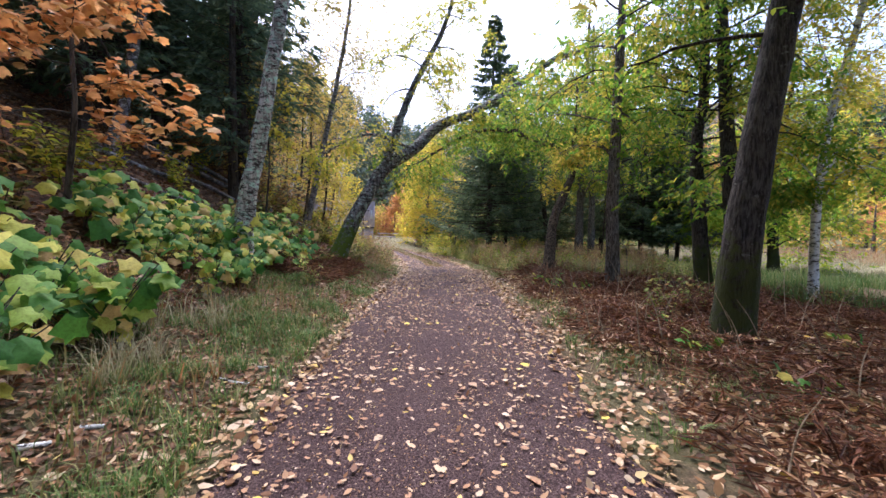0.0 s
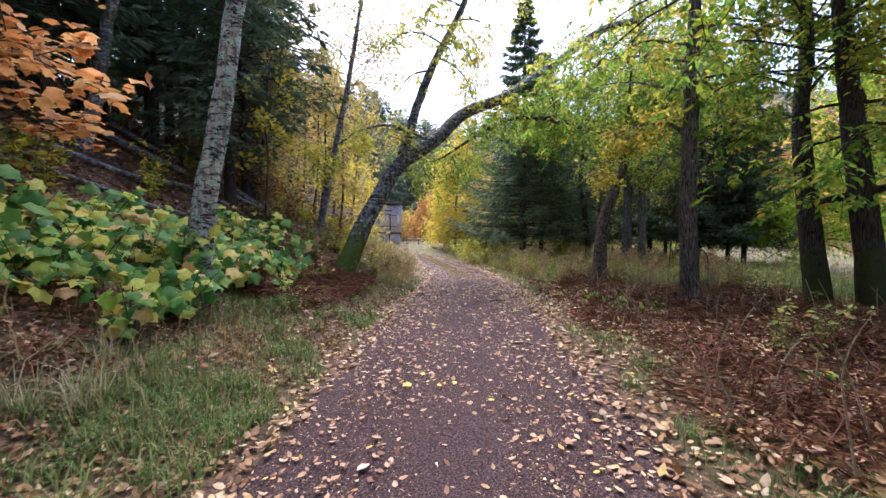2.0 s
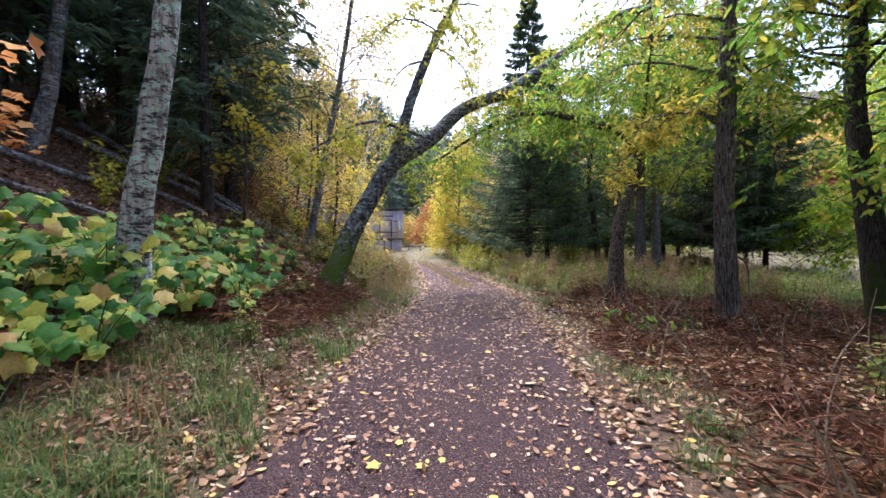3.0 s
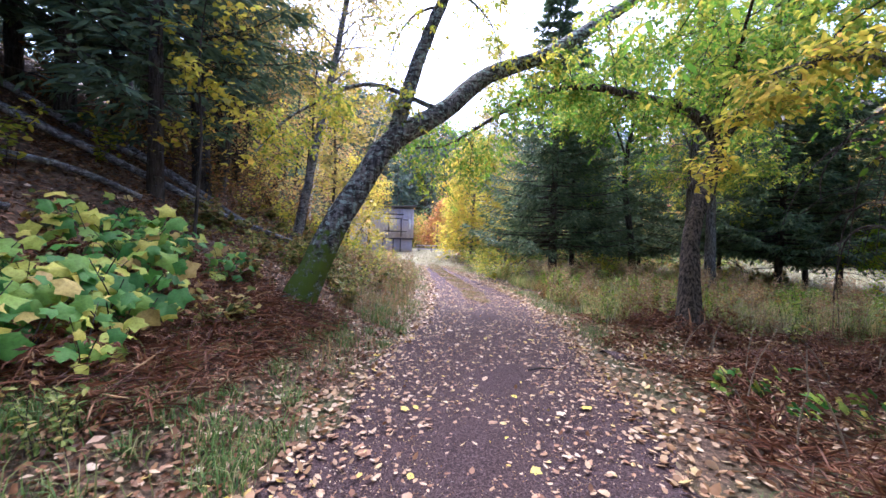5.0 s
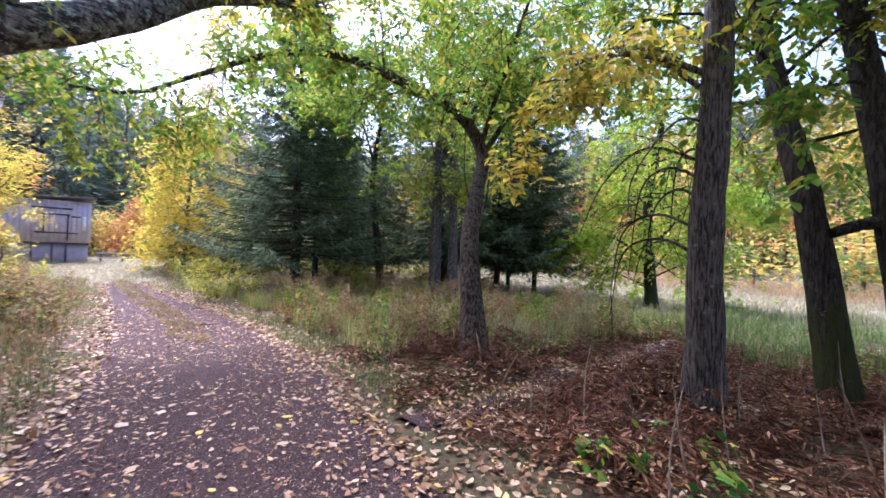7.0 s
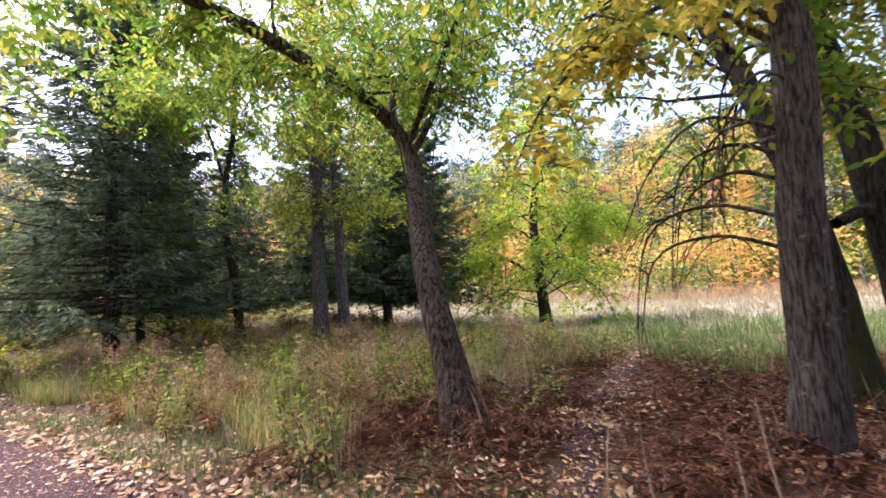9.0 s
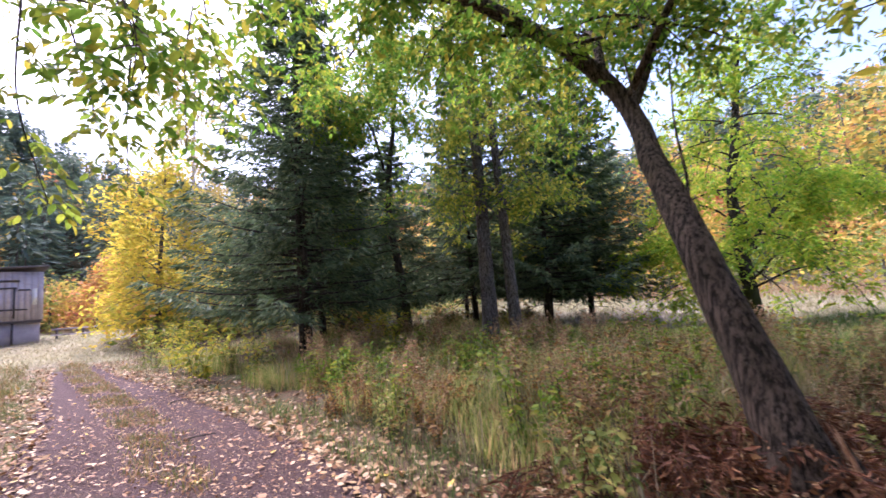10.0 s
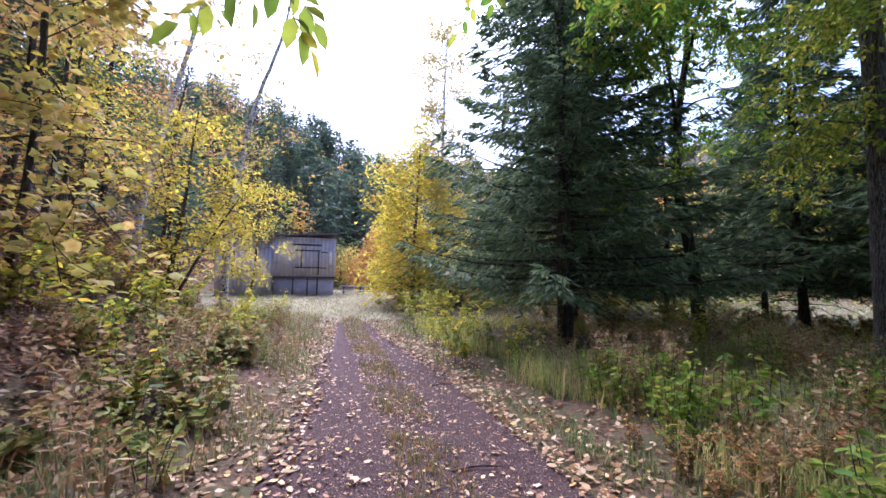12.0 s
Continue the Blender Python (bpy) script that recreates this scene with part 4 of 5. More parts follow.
def box(build, x0, y0, z0, x1, y1, z1):
    v = [(x, y, z) for x in (x0, x1) for y in (y0, y1) for z in (z0, z1)]
    f = [(0, 1, 3), (0, 3, 2), (4, 6, 7), (4, 7, 5), (0, 4, 5), (0, 5, 1), (2, 3, 7), (2, 7, 6), (0, 2, 6), (0, 6, 4), (1, 5, 7), (1, 7, 3)]
    build.add(v, f)


def one_box(name, parent, mat, *c, label=""):
    b = Build()
    box(b, *c)
    return part(name, b, mat, parent, label)


shed = holder("shed", (-7.75, 45.8, 0.4), "weathered purple-grey boarded shed at the clearing", "shed")
shed.rotation_euler = (0, 0, radians(16))
one_box("foundation", shed, M_CONC, -4.3, 0.08, -0.6, 0, 7.0, 1.22)
one_box("sill_beam", shed, M_TRIM, -4.36, -0.03, 1.22, 0.06, 7.06, 1.36)
body = one_box("wall", shed, M_BOARD, -4.3, 0.0, 1.36, 0.0, 7.0, 4.2)
x = -4.28
while x < -0.1:
    one_box("board", shed, M_BOARD, x, -0.022 - 0.006 * (int(x * 50) % 3), 1.37, x + 0.265, -0.002, 4.18)
    x += 0.275
b = Build()
box(b, -4.6, -0.35, 4.2, 0.35, 7.3, 4.3)
b.v[0][[5, 7], 2] += 0.28
b.v[0][[4, 6], 2] += 0.28
part("roof", b, M_ROOF, shed)
for c in [(-2.75, 1.95, -1.0, 2.05), (-2.75, 3.2, -1.0, 3.3), (-2.35, 2.05, -2.27, 3.2), (-1.16, 1.5, -1.06, 3.3), (-0.95, 3.1, -0.45, 3.18), (-1.0, 1.95, -0.55, 2.03), (-2.9, 3.6, -0.9, 3.72)]:
    one_box("trim", shed, M_TRIM, c[0], -0.07, c[1], c[2], -0.035, c[3])
for x0 in (-4.2, -2.9, -1.9, -1.2):
    one_box("post", shed, M_TRIM, x0, -0.02, -0.5, x0 + 0.1, 0.075, 1.22)
win = one_box("window", shed, M_WHITE, -0.36, -0.08, 2.25, -0.16, -0.035, 3.2, label="narrow white window frame")
wing = holder("shed_wing", (-11.9, 44.64, 0.5), "lower boarded wing of the shed with a white door", "shed")
wing.rotation_euler = (0, 0, radians(16))
one_box("wall", wing, M_BOARD, -3.6, 0.0, -0.6, -0.01, 6.0, 3.75)
x = -3.58
while x < -0.1:
    one_box("board", wing, M_BOARD, x, -0.022 - 0.006 * (int(x * 50) % 3), -0.5, x + 0.265, -0.002, 3.73)
    x += 0.275
b = Build()
box(b, -3.9, -0.4, 3.75, -0.05, 6.3, 3.86)
part("roof", b, M_ROOF, wing)
door = one_box("door", wing, M_WHITE, -3.3, -0.075, 1.0, -2.3, -0.035, 3.2, label="white panelled door")
for k in range(3):
    one_box("panel", door, M_TRIM, -3.2 + 0.3 * k, -0.09, 1.2, -3.0 + 0.3 * k, -0.077, 3.0)
rail = holder("rail_fence", on_land(-6.4, 47.5), "low wooden rail fence beside the shed", "fence")
for x0 in (-1.0, 0.3, 1.6):
    one_box("post", rail, M_TRIM, x0, 0, -0.3, x0 + 0.1, 0.1, 0.75)
one_box("rail", rail, M_BOARD, -1.2, -0.04, 0.6, 1.9, -0.002, 0.7)
one_box("rail", rail, M_BOARD, -1.2, -0.04, 0.25, 1.9, -0.002, 0.34)


# ---- undergrowth ----
def scatter(n, x0, x1, y0, y1, rng, keep=None):
    P = np.stack([rng.uniform(x0, x1, n), rng.uniform(y0, y1, n)], -1)
    s = P[:, 0] - path_x(P[:, 1])
    return P[keep(P[:, 0], P[:, 1], s)] if keep else P


def patches(x, y, k=1.0):
    return np.sin(1.3 * k * x + 0.7 * y + 1) + np.sin(0.8 * x - 1.5 * k * y) + np.sin(2.3 * k * (x + y))


def grass(name, label, P, height, width, mat, seed, lean=0.5, per=1):
    rng = np.random.default_rng(seed)
    P = np.repeat(P, per, 0) + (rng.normal(size=(len(P) * per, 2)) * 0.05 if per > 1 else 0)
    n = len(P)
    z = land(P[:, 0], P[:, 1]) - 0.01
    h = height * rng.uniform(0.45, 1.25, n)
    a = rng.uniform(0, 6.28, n)
    d = np.stack([np.cos(a), np.sin(a)], -1)
    e = np.stack([-d[:, 1], d[:, 0]], -1) * (width * rng.uniform(0.6, 1.3, n))[:, None]
    l = (lean * rng.uniform(0.1, 1.2, n) * h)[:, None]
    v = np.zeros((n, 5, 3))
    v[:, 0, :2], v[:, 1, :2] = P - e, P + e
    v[:, 2, :2], v[:, 3, :2] = P - 0.7 * e + d * l * 0.3, P + 0.7 * e + d * l * 0.3
    v[:, 4, :2] = P + d * l
    v[:, 0, 2] = v[:, 1, 2] = z
    v[:, 2, 2] = v[:, 3, 2] = z + h * 0.55
    v[:, 4, 2] = z + h * (1 - 0.25 * lean)
    f = (np.arange(n) * 5)[:, None, None] + np.array([(0, 1, 3), (0, 3, 2), (2, 3, 4)])[None]
    b = Build()
    b.add(v.reshape(-1, 3), f.reshape(-1, 3))
    return tagged(new(name, b.mesh(name, mat)), label, "grass", kind="stuff")


rng = np.random.default_rng(5)
P = scatter(30000, -4, 4, -4, 30, rng, lambda x, y, s: (np.abs(s) > path_half(y) + 0.1) & (np.abs(s) < path_half(y) + 1.5) & (patches(x, y) > -0.2) & ~((s > 0) & (y < 12) & (patches(x, y) < 1.0)))
grass("short_grass", "short green and straw grass on the trail's shoulders", P, 0.15, 0.005, L_GRASS, 6, 0.9, 3)
P = scatter(13000, -3.6, -1.2, -2, 14, rng, lambda x, y, s: (s < -1.4) & (patches(x, y, 1.3) + 0.6 * patches(y, x, 3.1) > 0.75))
grass("verge_grass", "soft green grass tufts on the left verge", P, 0.17, 0.005, L_VERGE, 26, 1.0, 4)
C = np.concatenate([scatter(75, -3.3, -1.45, 0.6, 6.5, rng), scatter(26, -3.0, -1.7, 6.5, 12.5, rng), scatter(24, 1.5, 4.0, 0.8, 10, rng)])
P = np.repeat(C, 55, 0) + rng.normal(size=(len(C) * 55, 2)) * np.repeat(rng.uniform(0.04, 0.11, len(C)), 55)[:, None]
grass("grass_tufts", "blue-green grass tufts flopping over fallen leaves", P, 0.2, 0.0045, L_VERGE, 28, 1.3)
C = scatter(14, -3.2, -2.2, 1.5, 6.5, rng)
P = np.repeat(C, 40, 0) + rng.normal(size=(len(C) * 40, 2)) * 0.06
grass("dry_tufts", "straw-coloured dry grass tufts under the thimbleberries", P, 0.48, 0.004, L_STRAW, 29, 1.2)
P = scatter(3200, 0.2, 3.0, 11.5, 30, rng, lambda x, y, s: (s > 1.4) & (patches(x, y, 1.3) > 0.4))
grass("verge_grass", "green grass tufts beside the bracken", P, 0.17, 0.005, L_VERGE, 27, 1.0, 4)
P = scatter(26000, -1, 11, 12.6, 29, rng, lambda x, y, s: (s > path_half(y) + 1.05 + 0.25 * np.sin(y * 2)) & (patches(x, y) > -1.4) & (np.hypot(x - 3, y - 25.5) > 2.6) & ~((y < 14) & (x > 3.5)) & (np.hypot(x - 3.3, y - 13.0) > 1.3))
grass("tall_grass", "tall green and tawny grass beside the trail", P, 0.52, 0.005, L_TALL, 7, 0.7, 3)
P = scatter(5200, 1.2, 8, 13.6, 23, rng, lambda x, y, s: (s > 2.2) & (patches(x, y, 1.6) > 1.0) & (np.hypot(x - 3.3, y - 13.0) > 1.2))
grass("plume_grass", "tan tufts of dry grass among the green", P, 0.68, 0.006, L_STRAW, 47, 0.6, 4)
P = scatter(5000, 3.5, 13, 13.5, 22, rng, lambda x, y, s: patches(x, y) > -0.8)
grass("sedge", "green sedge by the meadow", P, 0.42, 0.006, L_GRASS, 17, 0.7, 3)
P = scatter(9000, 7.0, 16, 3, 17, rng, lambda x, y, s: (patches(x, y, 0.7) > -1.0) & (x > 7.6 + 0.5 * np.sin(2 * y)))
grass("sedge", "rank green sedge between bracken and meadow", P, 0.5, 0.007, L_VERGE, 37, 0.7, 3)
P = scatter(6000, -6.5, -1, 12.5, 32, rng, lambda x, y, s: (s < -path_half(y) - 0.4) & (s > -3.0) & (patches(x, y) > -1.2))
grass("bank_grass", "mixed tawny grass on the bank", P, 0.30, 0.005, L_BANK, 8, 0.9, 3)
P = scatter(700, -4.5, -1.8, -2, 12.5, rng, lambda x, y, s: (patches(x, y) > -0.5))
grass("bank_grass", "thin tawny grass under the thimbleberries", P, 0.35, 0.006, L_BANK, 18, 0.8, 3)
P = scatter(15000, 13, 30, -4, 45, rng)
grass("meadow_grass", "pale dry meadow grass", P, 0.42, 0.008, L_STRAW, 9, 0.9, 4)
P = scatter(5000, 3, 14, 31.5, 43, rng, lambda x, y, s: patches(x, y, 0.6) > 0.6)
grass("meadow_grass", "pale dry grass behind the spruces", P, 0.35, 0.009, L_STRAW, 39, 0.9, 3)
P = scatter(5000, 23, 31, -4, 48, rng, lambda x, y, s: x > 25 + 1.5 * np.sin(0.4 * y))
grass("reeds", "band of brown dry reeds across the meadow", P, 0.75, 0.010, L_SEED, 40, 0.6, 4)
L_CLEAR = leaf_material("clearing_blades", [(0.0, (0.27, 0.26, 0.11)), (0.4, (0.46, 0.41, 0.26)), (1.0, (0.60, 0.55, 0.42))], 0.3)
P = scatter(16000, -13, 2, 25.5, 52, rng, lambda x, y, s: (s < 1.8) & (land(x, y) < 1.0) & ((np.abs(np.abs(s) - 0.45) > 0.28 - 0.06 * (y - 26)) | (y > 31)))
grass("clearing_grass", "short pale dry grass in the clearing", P, 0.13, 0.012, L_CLEAR, 10, 0.8, 2)
P = scatter(30000, -5, 1, 16.5, 31, rng, lambda x, y, s: (np.abs(s) < 0.28) & (patches(x, y, 2) > -0.8))
grass("strip_grass", "thin grass strip between the wheel tracks", P, 0.10, 0.005, L_BANK, 19, 0.9, 3)


def litter(name, label, P, size, mat, seed, shape="diamond", lift=0.02, tilt=0.35):
    rng = np.random.default_rng(seed)
    b = Build()
    leaf_cloud(b, np.column_stack([P, land(P[:, 0], P[:, 1]) + lift]), size, rng, shape, tilt, None, 0.0)
    return tagged(new(name, b.mesh(name, mat)), label, "leaf litter", kind="stuff")


P = scatter(34000, -2.2, 2.2, -3, 30, rng, lambda x, y, s: (np.abs(s) < path_half(y)) & (rng.uniform(size=len(s)) < (0.38 + 0.62 * (np.abs(s) / path_half(y)) ** 2) * np.interp(y, [12, 17], [1, 0.5])))
litter("fallen_leaves", "small pale fallen leaves scattered over the gravel", P, 0.05, L_LITTER, 20, "fallen", 0.009, 0.12)
P = scatter(46000, -1.6, 1.6, -1.5, 22, rng, lambda x, y, s: np.abs(s) < path_half(y) + 0.1)
litter("leaf_crumbs", "crumbs of dry leaf and bark trodden into the gravel", P, 0.017, L_EDGE, 31, "diamond", 0.008, 0.3)
P = scatter(58000, -4.5, 4.5, -3, 30, rng, lambda x, y, s: (np.abs(s) > path_half(y) - 0.25) & (np.abs(s) < path_half(y) + np.where(s > 0, 1.25, 1.3) * rng.uniform(size=len(s)) ** 0.9 + 0.1))
litter("fallen_leaves", "drift of tan fallen leaves along the trail's edges", P, 0.072, L_EDGE, 21, "fallen", 0.02, 0.38)
P = scatter(26000, -4.2, -1.5, -1, 14, rng)
litter("fallen_leaves", "brown and tan leaves over the left verge", P, 0.055, L_DULL, 25, "diamond", 0.03, 0.5)
P = scatter(26000, -10, -3.6, 2, 22, rng)
litter("fallen_leaves", "rust-brown leaves and needles on the slope", P, 0.08, L_DULL, 28, "diamond", 0.03, 0.5)
t_ = rng.uniform(1.8, 11, 1500)
P = np.column_stack([t_, np.interp(t_, [1.6, 3.2, 5.1, 8.7, 12.5], [11.6, 12.05, 12.6, 13.1, 14.2]) + rng.normal(size=1500) * 0.18])
litter("fallen_leaves", "leaves strewn over the side trail", P, 0.055, L_EDGE, 29, "oval", 0.055, 0.4)
P = scatter(16000, -5, 1, 16, 32, rng, lambda x, y, s: np.abs(s) < 0.35)
litter("fallen_leaves", "pale leaves caught in the strip between the tracks", P, 0.045, L_EDGE, 24, "oval", 0.03, 0.3)
P = scatter(42000, 1.6, 11, -3, 15, rng, lambda x, y, s: s > 1.7)
litter("fallen_leaves", "brown leaf litter under the bracken", P, 0.055, L_DULL, 22, "diamond", 0.03, 0.6)
P = scatter(36000, -14, -2, -3, 28, rng, lambda x, y, s: s < -2.2)
litter("fallen_leaves", "brown leaf litter on the slope", P, 0.09, L_DULL, 23, "diamond", 0.03, 0.5)


P = scatter(13000, 1.6, 6, -1, 14.5, rng, lambda x, y, s: (s > 1.8) & (patches(x, y, 1.7) > -0.6))
litter("fallen_leaves", "tan leaves caught on the dead bracken", P, 0.06, L_EDGE, 30, "oval", 0.13, 0.7)


def frond_mesh(seed, size=0.55):
    """One dead frond: a rib with narrow curled leaflets, pointing along x."""
    rng = np.random.default_rng(seed)
    b = Build()
    L = size * rng.uniform(0.65, 1.2)
    h = L * rng.uniform(0.12, 0.6)
    bend = rng.normal() * 0.35
    line = spline([(0, 0, 0), (L * 0.4, 0, h), (math.cos(bend) * L, math.sin(bend) * L, h * rng.uniform(-0.1, 0.6))], 28)
    tube(b, line, [0.005, 0.002], 3)
    way = unit(np.gradient(line, axis=0))
    side = unit(np.cross(way, (0, 0, 1.0)))
    for sg in (-1, 1):
        q, w = line[4:], side[4:] * sg + way[4:] * 0.6 + rng.normal(size=(24, 3)) * 0.45
        for m, sz in enumerate(np.linspace(0.22, 0.05, 24) * L * rng.uniform(0.6, 1.1, 24)):
            leaf_cloud(b, q[m:m + 1], sz, rng, "straw" if m % 3 == 0 else "needle", 0.7, w[m:m + 1], 0.5)
            leaf_cloud(b, q[m:m + 1] + w[m] * sz * 0.3, sz * 0.6, rng, "needle", 0.9, w[m:m + 1] + rng.normal(size=(1, 3)) * 0.7, 0.5)
    return b.mesh("frond", L_FERN)


FRONDS = [frond_mesh(100 + k) for k in range(9)]


def bracken(x, y, rng):
    top = holder("bracken", on_land(x, y), "dead rust-brown bracken clump", "fern", "dead bracken")
    sc = rng.uniform(0.7, 1.25)
    for k in range(6):
        fr = part("frond", FRONDS[rng.integers(0, 9)], None, top)
        fr.rotation_euler = (rng.normal() * 0.15, rng.normal() * 0.15, 1.05 * k + rng.normal() * 0.4)
        fr.scale = (sc, sc, sc)
    return top


def plant(name, label, x, y, meshes, turn, scale, category, group, dz=0.0):
    ob = new(name, meshes)
    ob.location = on_land(x, y, dz)
    ob.rotation_euler = (0, 0, turn)
    ob.scale = (scale, scale, scale)
    return tagged(ob, label, category, group)


rng = np.random.default_rng(9)
P = np.concatenate([scatter(175, 2.0, 7.5, 0, 13.4, rng, lambda x, y, s: (s > 2.15) & (np.abs(y - np.interp(x, [1.6, 3.2, 5.1, 8.7, 12], [11.6, 12.05, 12.6, 13.1, 14.2])) > 0.55)),
                    scatter(52, -4.9, -2.9, 8.2, 11.8, rng, lambda x, y, s: np.hypot(x + 2.9, y - 11.3) > 0.95), scatter(20, 2.5, 6, 12.4, 14.6, rng), scatter(4, -4.5, -2.6, 2, 8, rng)])
for k, (x, y) in enumerate(P):
    bracken(x, y, rng)


def berry_leaf(seed):
    rng = np.random.default_rng(seed)
    b = Build()
    T, F = SHAPES["maple"]
    b.add(T * (1, 1.05, 1.4) + rng.normal(size=T.shape) * (0.03, 0.03, 0.025), F)
    return b.mesh("leaf", L_BERRY)


BERRY_LEAVES = [berry_leaf(k) for k in range(6)]


def thimbleberry(x, y, turn, scale, label, stems=5, h=0.68, leaf=0.175, seed=1):
    rng = np.random.default_rng(seed)
    top = holder("thimbleberry_plant", on_land(x, y), label, "shrub", "thimbleberries")
    top.rotation_euler, top.scale = (0, 0, 0.4 * math.sin(turn)), (scale, scale, scale)
    for k in range(stems):
        st = Build()
        a = rng.uniform(0, 6.28)
        H = h * rng.uniform(0.55, 1.15)
        line = spline([(0, 0, -0.05), (math.cos(a) * 0.12, math.sin(a) * 0.12, H * 0.5), (math.cos(a) * 0.38, math.sin(a) * 0.38, H)], 8)
        tube(st, line, [0.008, 0.004], 4)
        part("stem", st, B_TWIG, top)
        for m in range(6):
            p = line[rng.integers(3, 8)]
            az = rng.uniform(0, 6.28)
            q = p + np.array([math.cos(az) * 0.08, math.sin(az) * 0.08, 0.02])
            lf = part("leaf", BERRY_LEAVES[rng.integers(0, 6)], None, top)
            sz = leaf * rng.uniform(0.65, 1.3)
            up = unit(np.array([0.55, -0.35, 0.8]) + rng.normal(size=3) * 0.33)
            way = np.array([math.cos(az), math.sin(az), 0.0])
            way = unit(way - up * np.dot(way, up))
            side = np.cross(up, way)
            lf.matrix_basis = Matrix.Translation(q.tolist()) @ Matrix((way, side, up)).transposed().to_4x4() @ Matrix.Diagonal((sz, sz, sz, 1))
    return top


def leafy(name, label, x, y, mesh, turn, scale, category, group):
    if math.hypot(x - 3.0, y - 12.9) < 1.15 or (name == "weed" and 3.6 < x < 6.8 and 8.2 < y < 11.4) or math.hypot(x + 3.0, y - 11.6) < 0.9 or math.hypot(x - 3.5, y - 5.0) < 0.9:
        return None
    if isinstance(mesh, tuple):
        top = holder(name, on_land(x, y), label, category, group)
        top.rotation_euler, top.scale = (0, 0, turn), (scale, scale, scale)
        for nm, m in zip(("foliage", "stalk"), mesh):
            tagged(part(nm, m, None, top), kind="stuff")
        return top
    return plant(name, label, x, y, mesh, turn, scale, category, group)


P = np.concatenate([scatter(38, -5.2, -3.1, 5.6, 8.2, rng), scatter(30, -4.5, -2.75, 1.9, 4.0, rng), scatter(15, -4.7, -2.95, 7.9, 9.5, rng), scatter(10, -5.6, -3.6, 9.7, 11.6, rng)])
for k, (x, y) in enumerate(P):
    thimbleberry(x, y, rng.uniform(0, 6.28), rng.uniform(0.75, 1.1), "broad-leaved green and yellow thimbleberry plant", seed=400 + k)


def weed_meshes(seed, stems=7, h=0.8, n=16, leaf=0.09, mat=L_WEED, wide=0.3, shape="oval", split=False):
    rng = np.random.default_rng(seed)
    st, lf = Build(), Build()
    for k in range(stems):
        a, o = rng.uniform(0, 6.28), rng.normal(size=2) * 0.1
        H = h * rng.uniform(0.6, 1.2)
        line = spline([(o[0], o[1], -0.05), (o[0] + math.cos(a) * 0.1, o[1] + math.sin(a) * 0.1, H * 0.5), (o[0] + math.cos(a) * wide, o[1] + math.sin(a) * wide, H)], 10)
        tube(st, line, [0.005, 0.003], 3)
        f = rng.uniform(0.15, 1, n)
        q = np.stack([np.interp(f, np.linspace(0, 1, 10), line[:, c]) for c in range(3)], -1)
        leaf_cloud(lf, q, leaf, rng, shape, 0.5, rng.normal(size=(n, 3)) * (1, 1, 0.3), 0.1)
    if split:
        return lf.mesh("foliage", mat), st.mesh("stalk", B_TWIG)
    both = Build()
    for part_v, part_f in zip(lf.v + st.v, [f for f in lf.f] + [f + lf.n for f in st.f]):
        both.v.append(part_v)
        both.f.append(part_f)
    me = both.mesh("weed", mat)
    me.materials.append(B_TWIG)
    n = sum(len(f) for f in lf.f)
    me.polygons.foreach_set("material_index", (np.arange(len(me.polygons)) >= n).astype(np.int32))
    return me


weeds = [weed_meshes(300 + k) for k in range(4)]
greens = [weed_meshes(320 + k, 9, 0.75, 20, 0.09, L_FRESH, 0.15) for k in range(2)]
def seed_mesh(seed):
    """Dry upright stalks with tufted brown heads."""
    rng = np.random.default_rng(seed)
    st, lf = Build(), Build()
    for k in range(7):
        o, a = rng.normal(size=2) * 0.12, rng.uniform(0, 6.28)
        H = rng.uniform(0.5, 1.05)
        line = spline([(o[0], o[1], -0.05), (o[0] + 0.05 * math.cos(a), o[1] + 0.05 * math.sin(a), H * 0.6), (o[0] + 0.18 * math.cos(a), o[1] + 0.18 * math.sin(a), H)], 9)
        tube(st, line, [0.005, 0.002], 3)
        P = line[rng.integers(6, 9, 26)] + rng.normal(size=(26, 3)) * (0.03, 0.03, 0.06)
        leaf_cloud(lf, P, 0.045, rng, "diamond", 1.0, None, -0.4)
        P = line[rng.integers(2, 7, 9)]
        leaf_cloud(lf, P, 0.10, rng, "needle", 0.6, None, 0.4)
    return lf.mesh("seed_head", L_SEED), st.mesh("stalk", B_STALK)


seeds = [seed_mesh(380 + k) for k in range(4)]
broad = [weed_meshes(360 + k, 9, 0.6, 16, 0.11, L_BROAD, 0.3, "maple", True) for k in range(4)]
shrubs = [weed_meshes(340 + k, 8, 1.0, 22, 0.12, L_YGREEN, 0.45, "oval", True) for k in range(3)]
P = np.concatenate([scatter(120, -7, -1.9, 12.3, 30, rng, lambda x, y, s: (s < -1.9) & (s > -4.5)), scatter(120, 1.0, 9, 13, 24, rng, lambda x, y, s: (s > 2.0)), scatter(34, 2.8, 8, 1, 12, rng), scatter(12, -4.5, -1.9, 1, 12, rng)])
for k, (x, y) in enumerate(P):
    leafy("weed", "leafy tawny-green weed beside the trail", x, y, weeds[k % 4], rng.uniform(0, 6.28), rng.uniform(0.45, 1.0), "weed", "weeds")
P = np.concatenate([scatter(90, -2, 4, 21.5, 36, rng, lambda x, y, s: (s > 1.5) & (s < 4.2) & (np.hypot(x - 2.75, y - 24.9) > 2.0)), scatter(60, 4, 15, 23, 34, rng)])
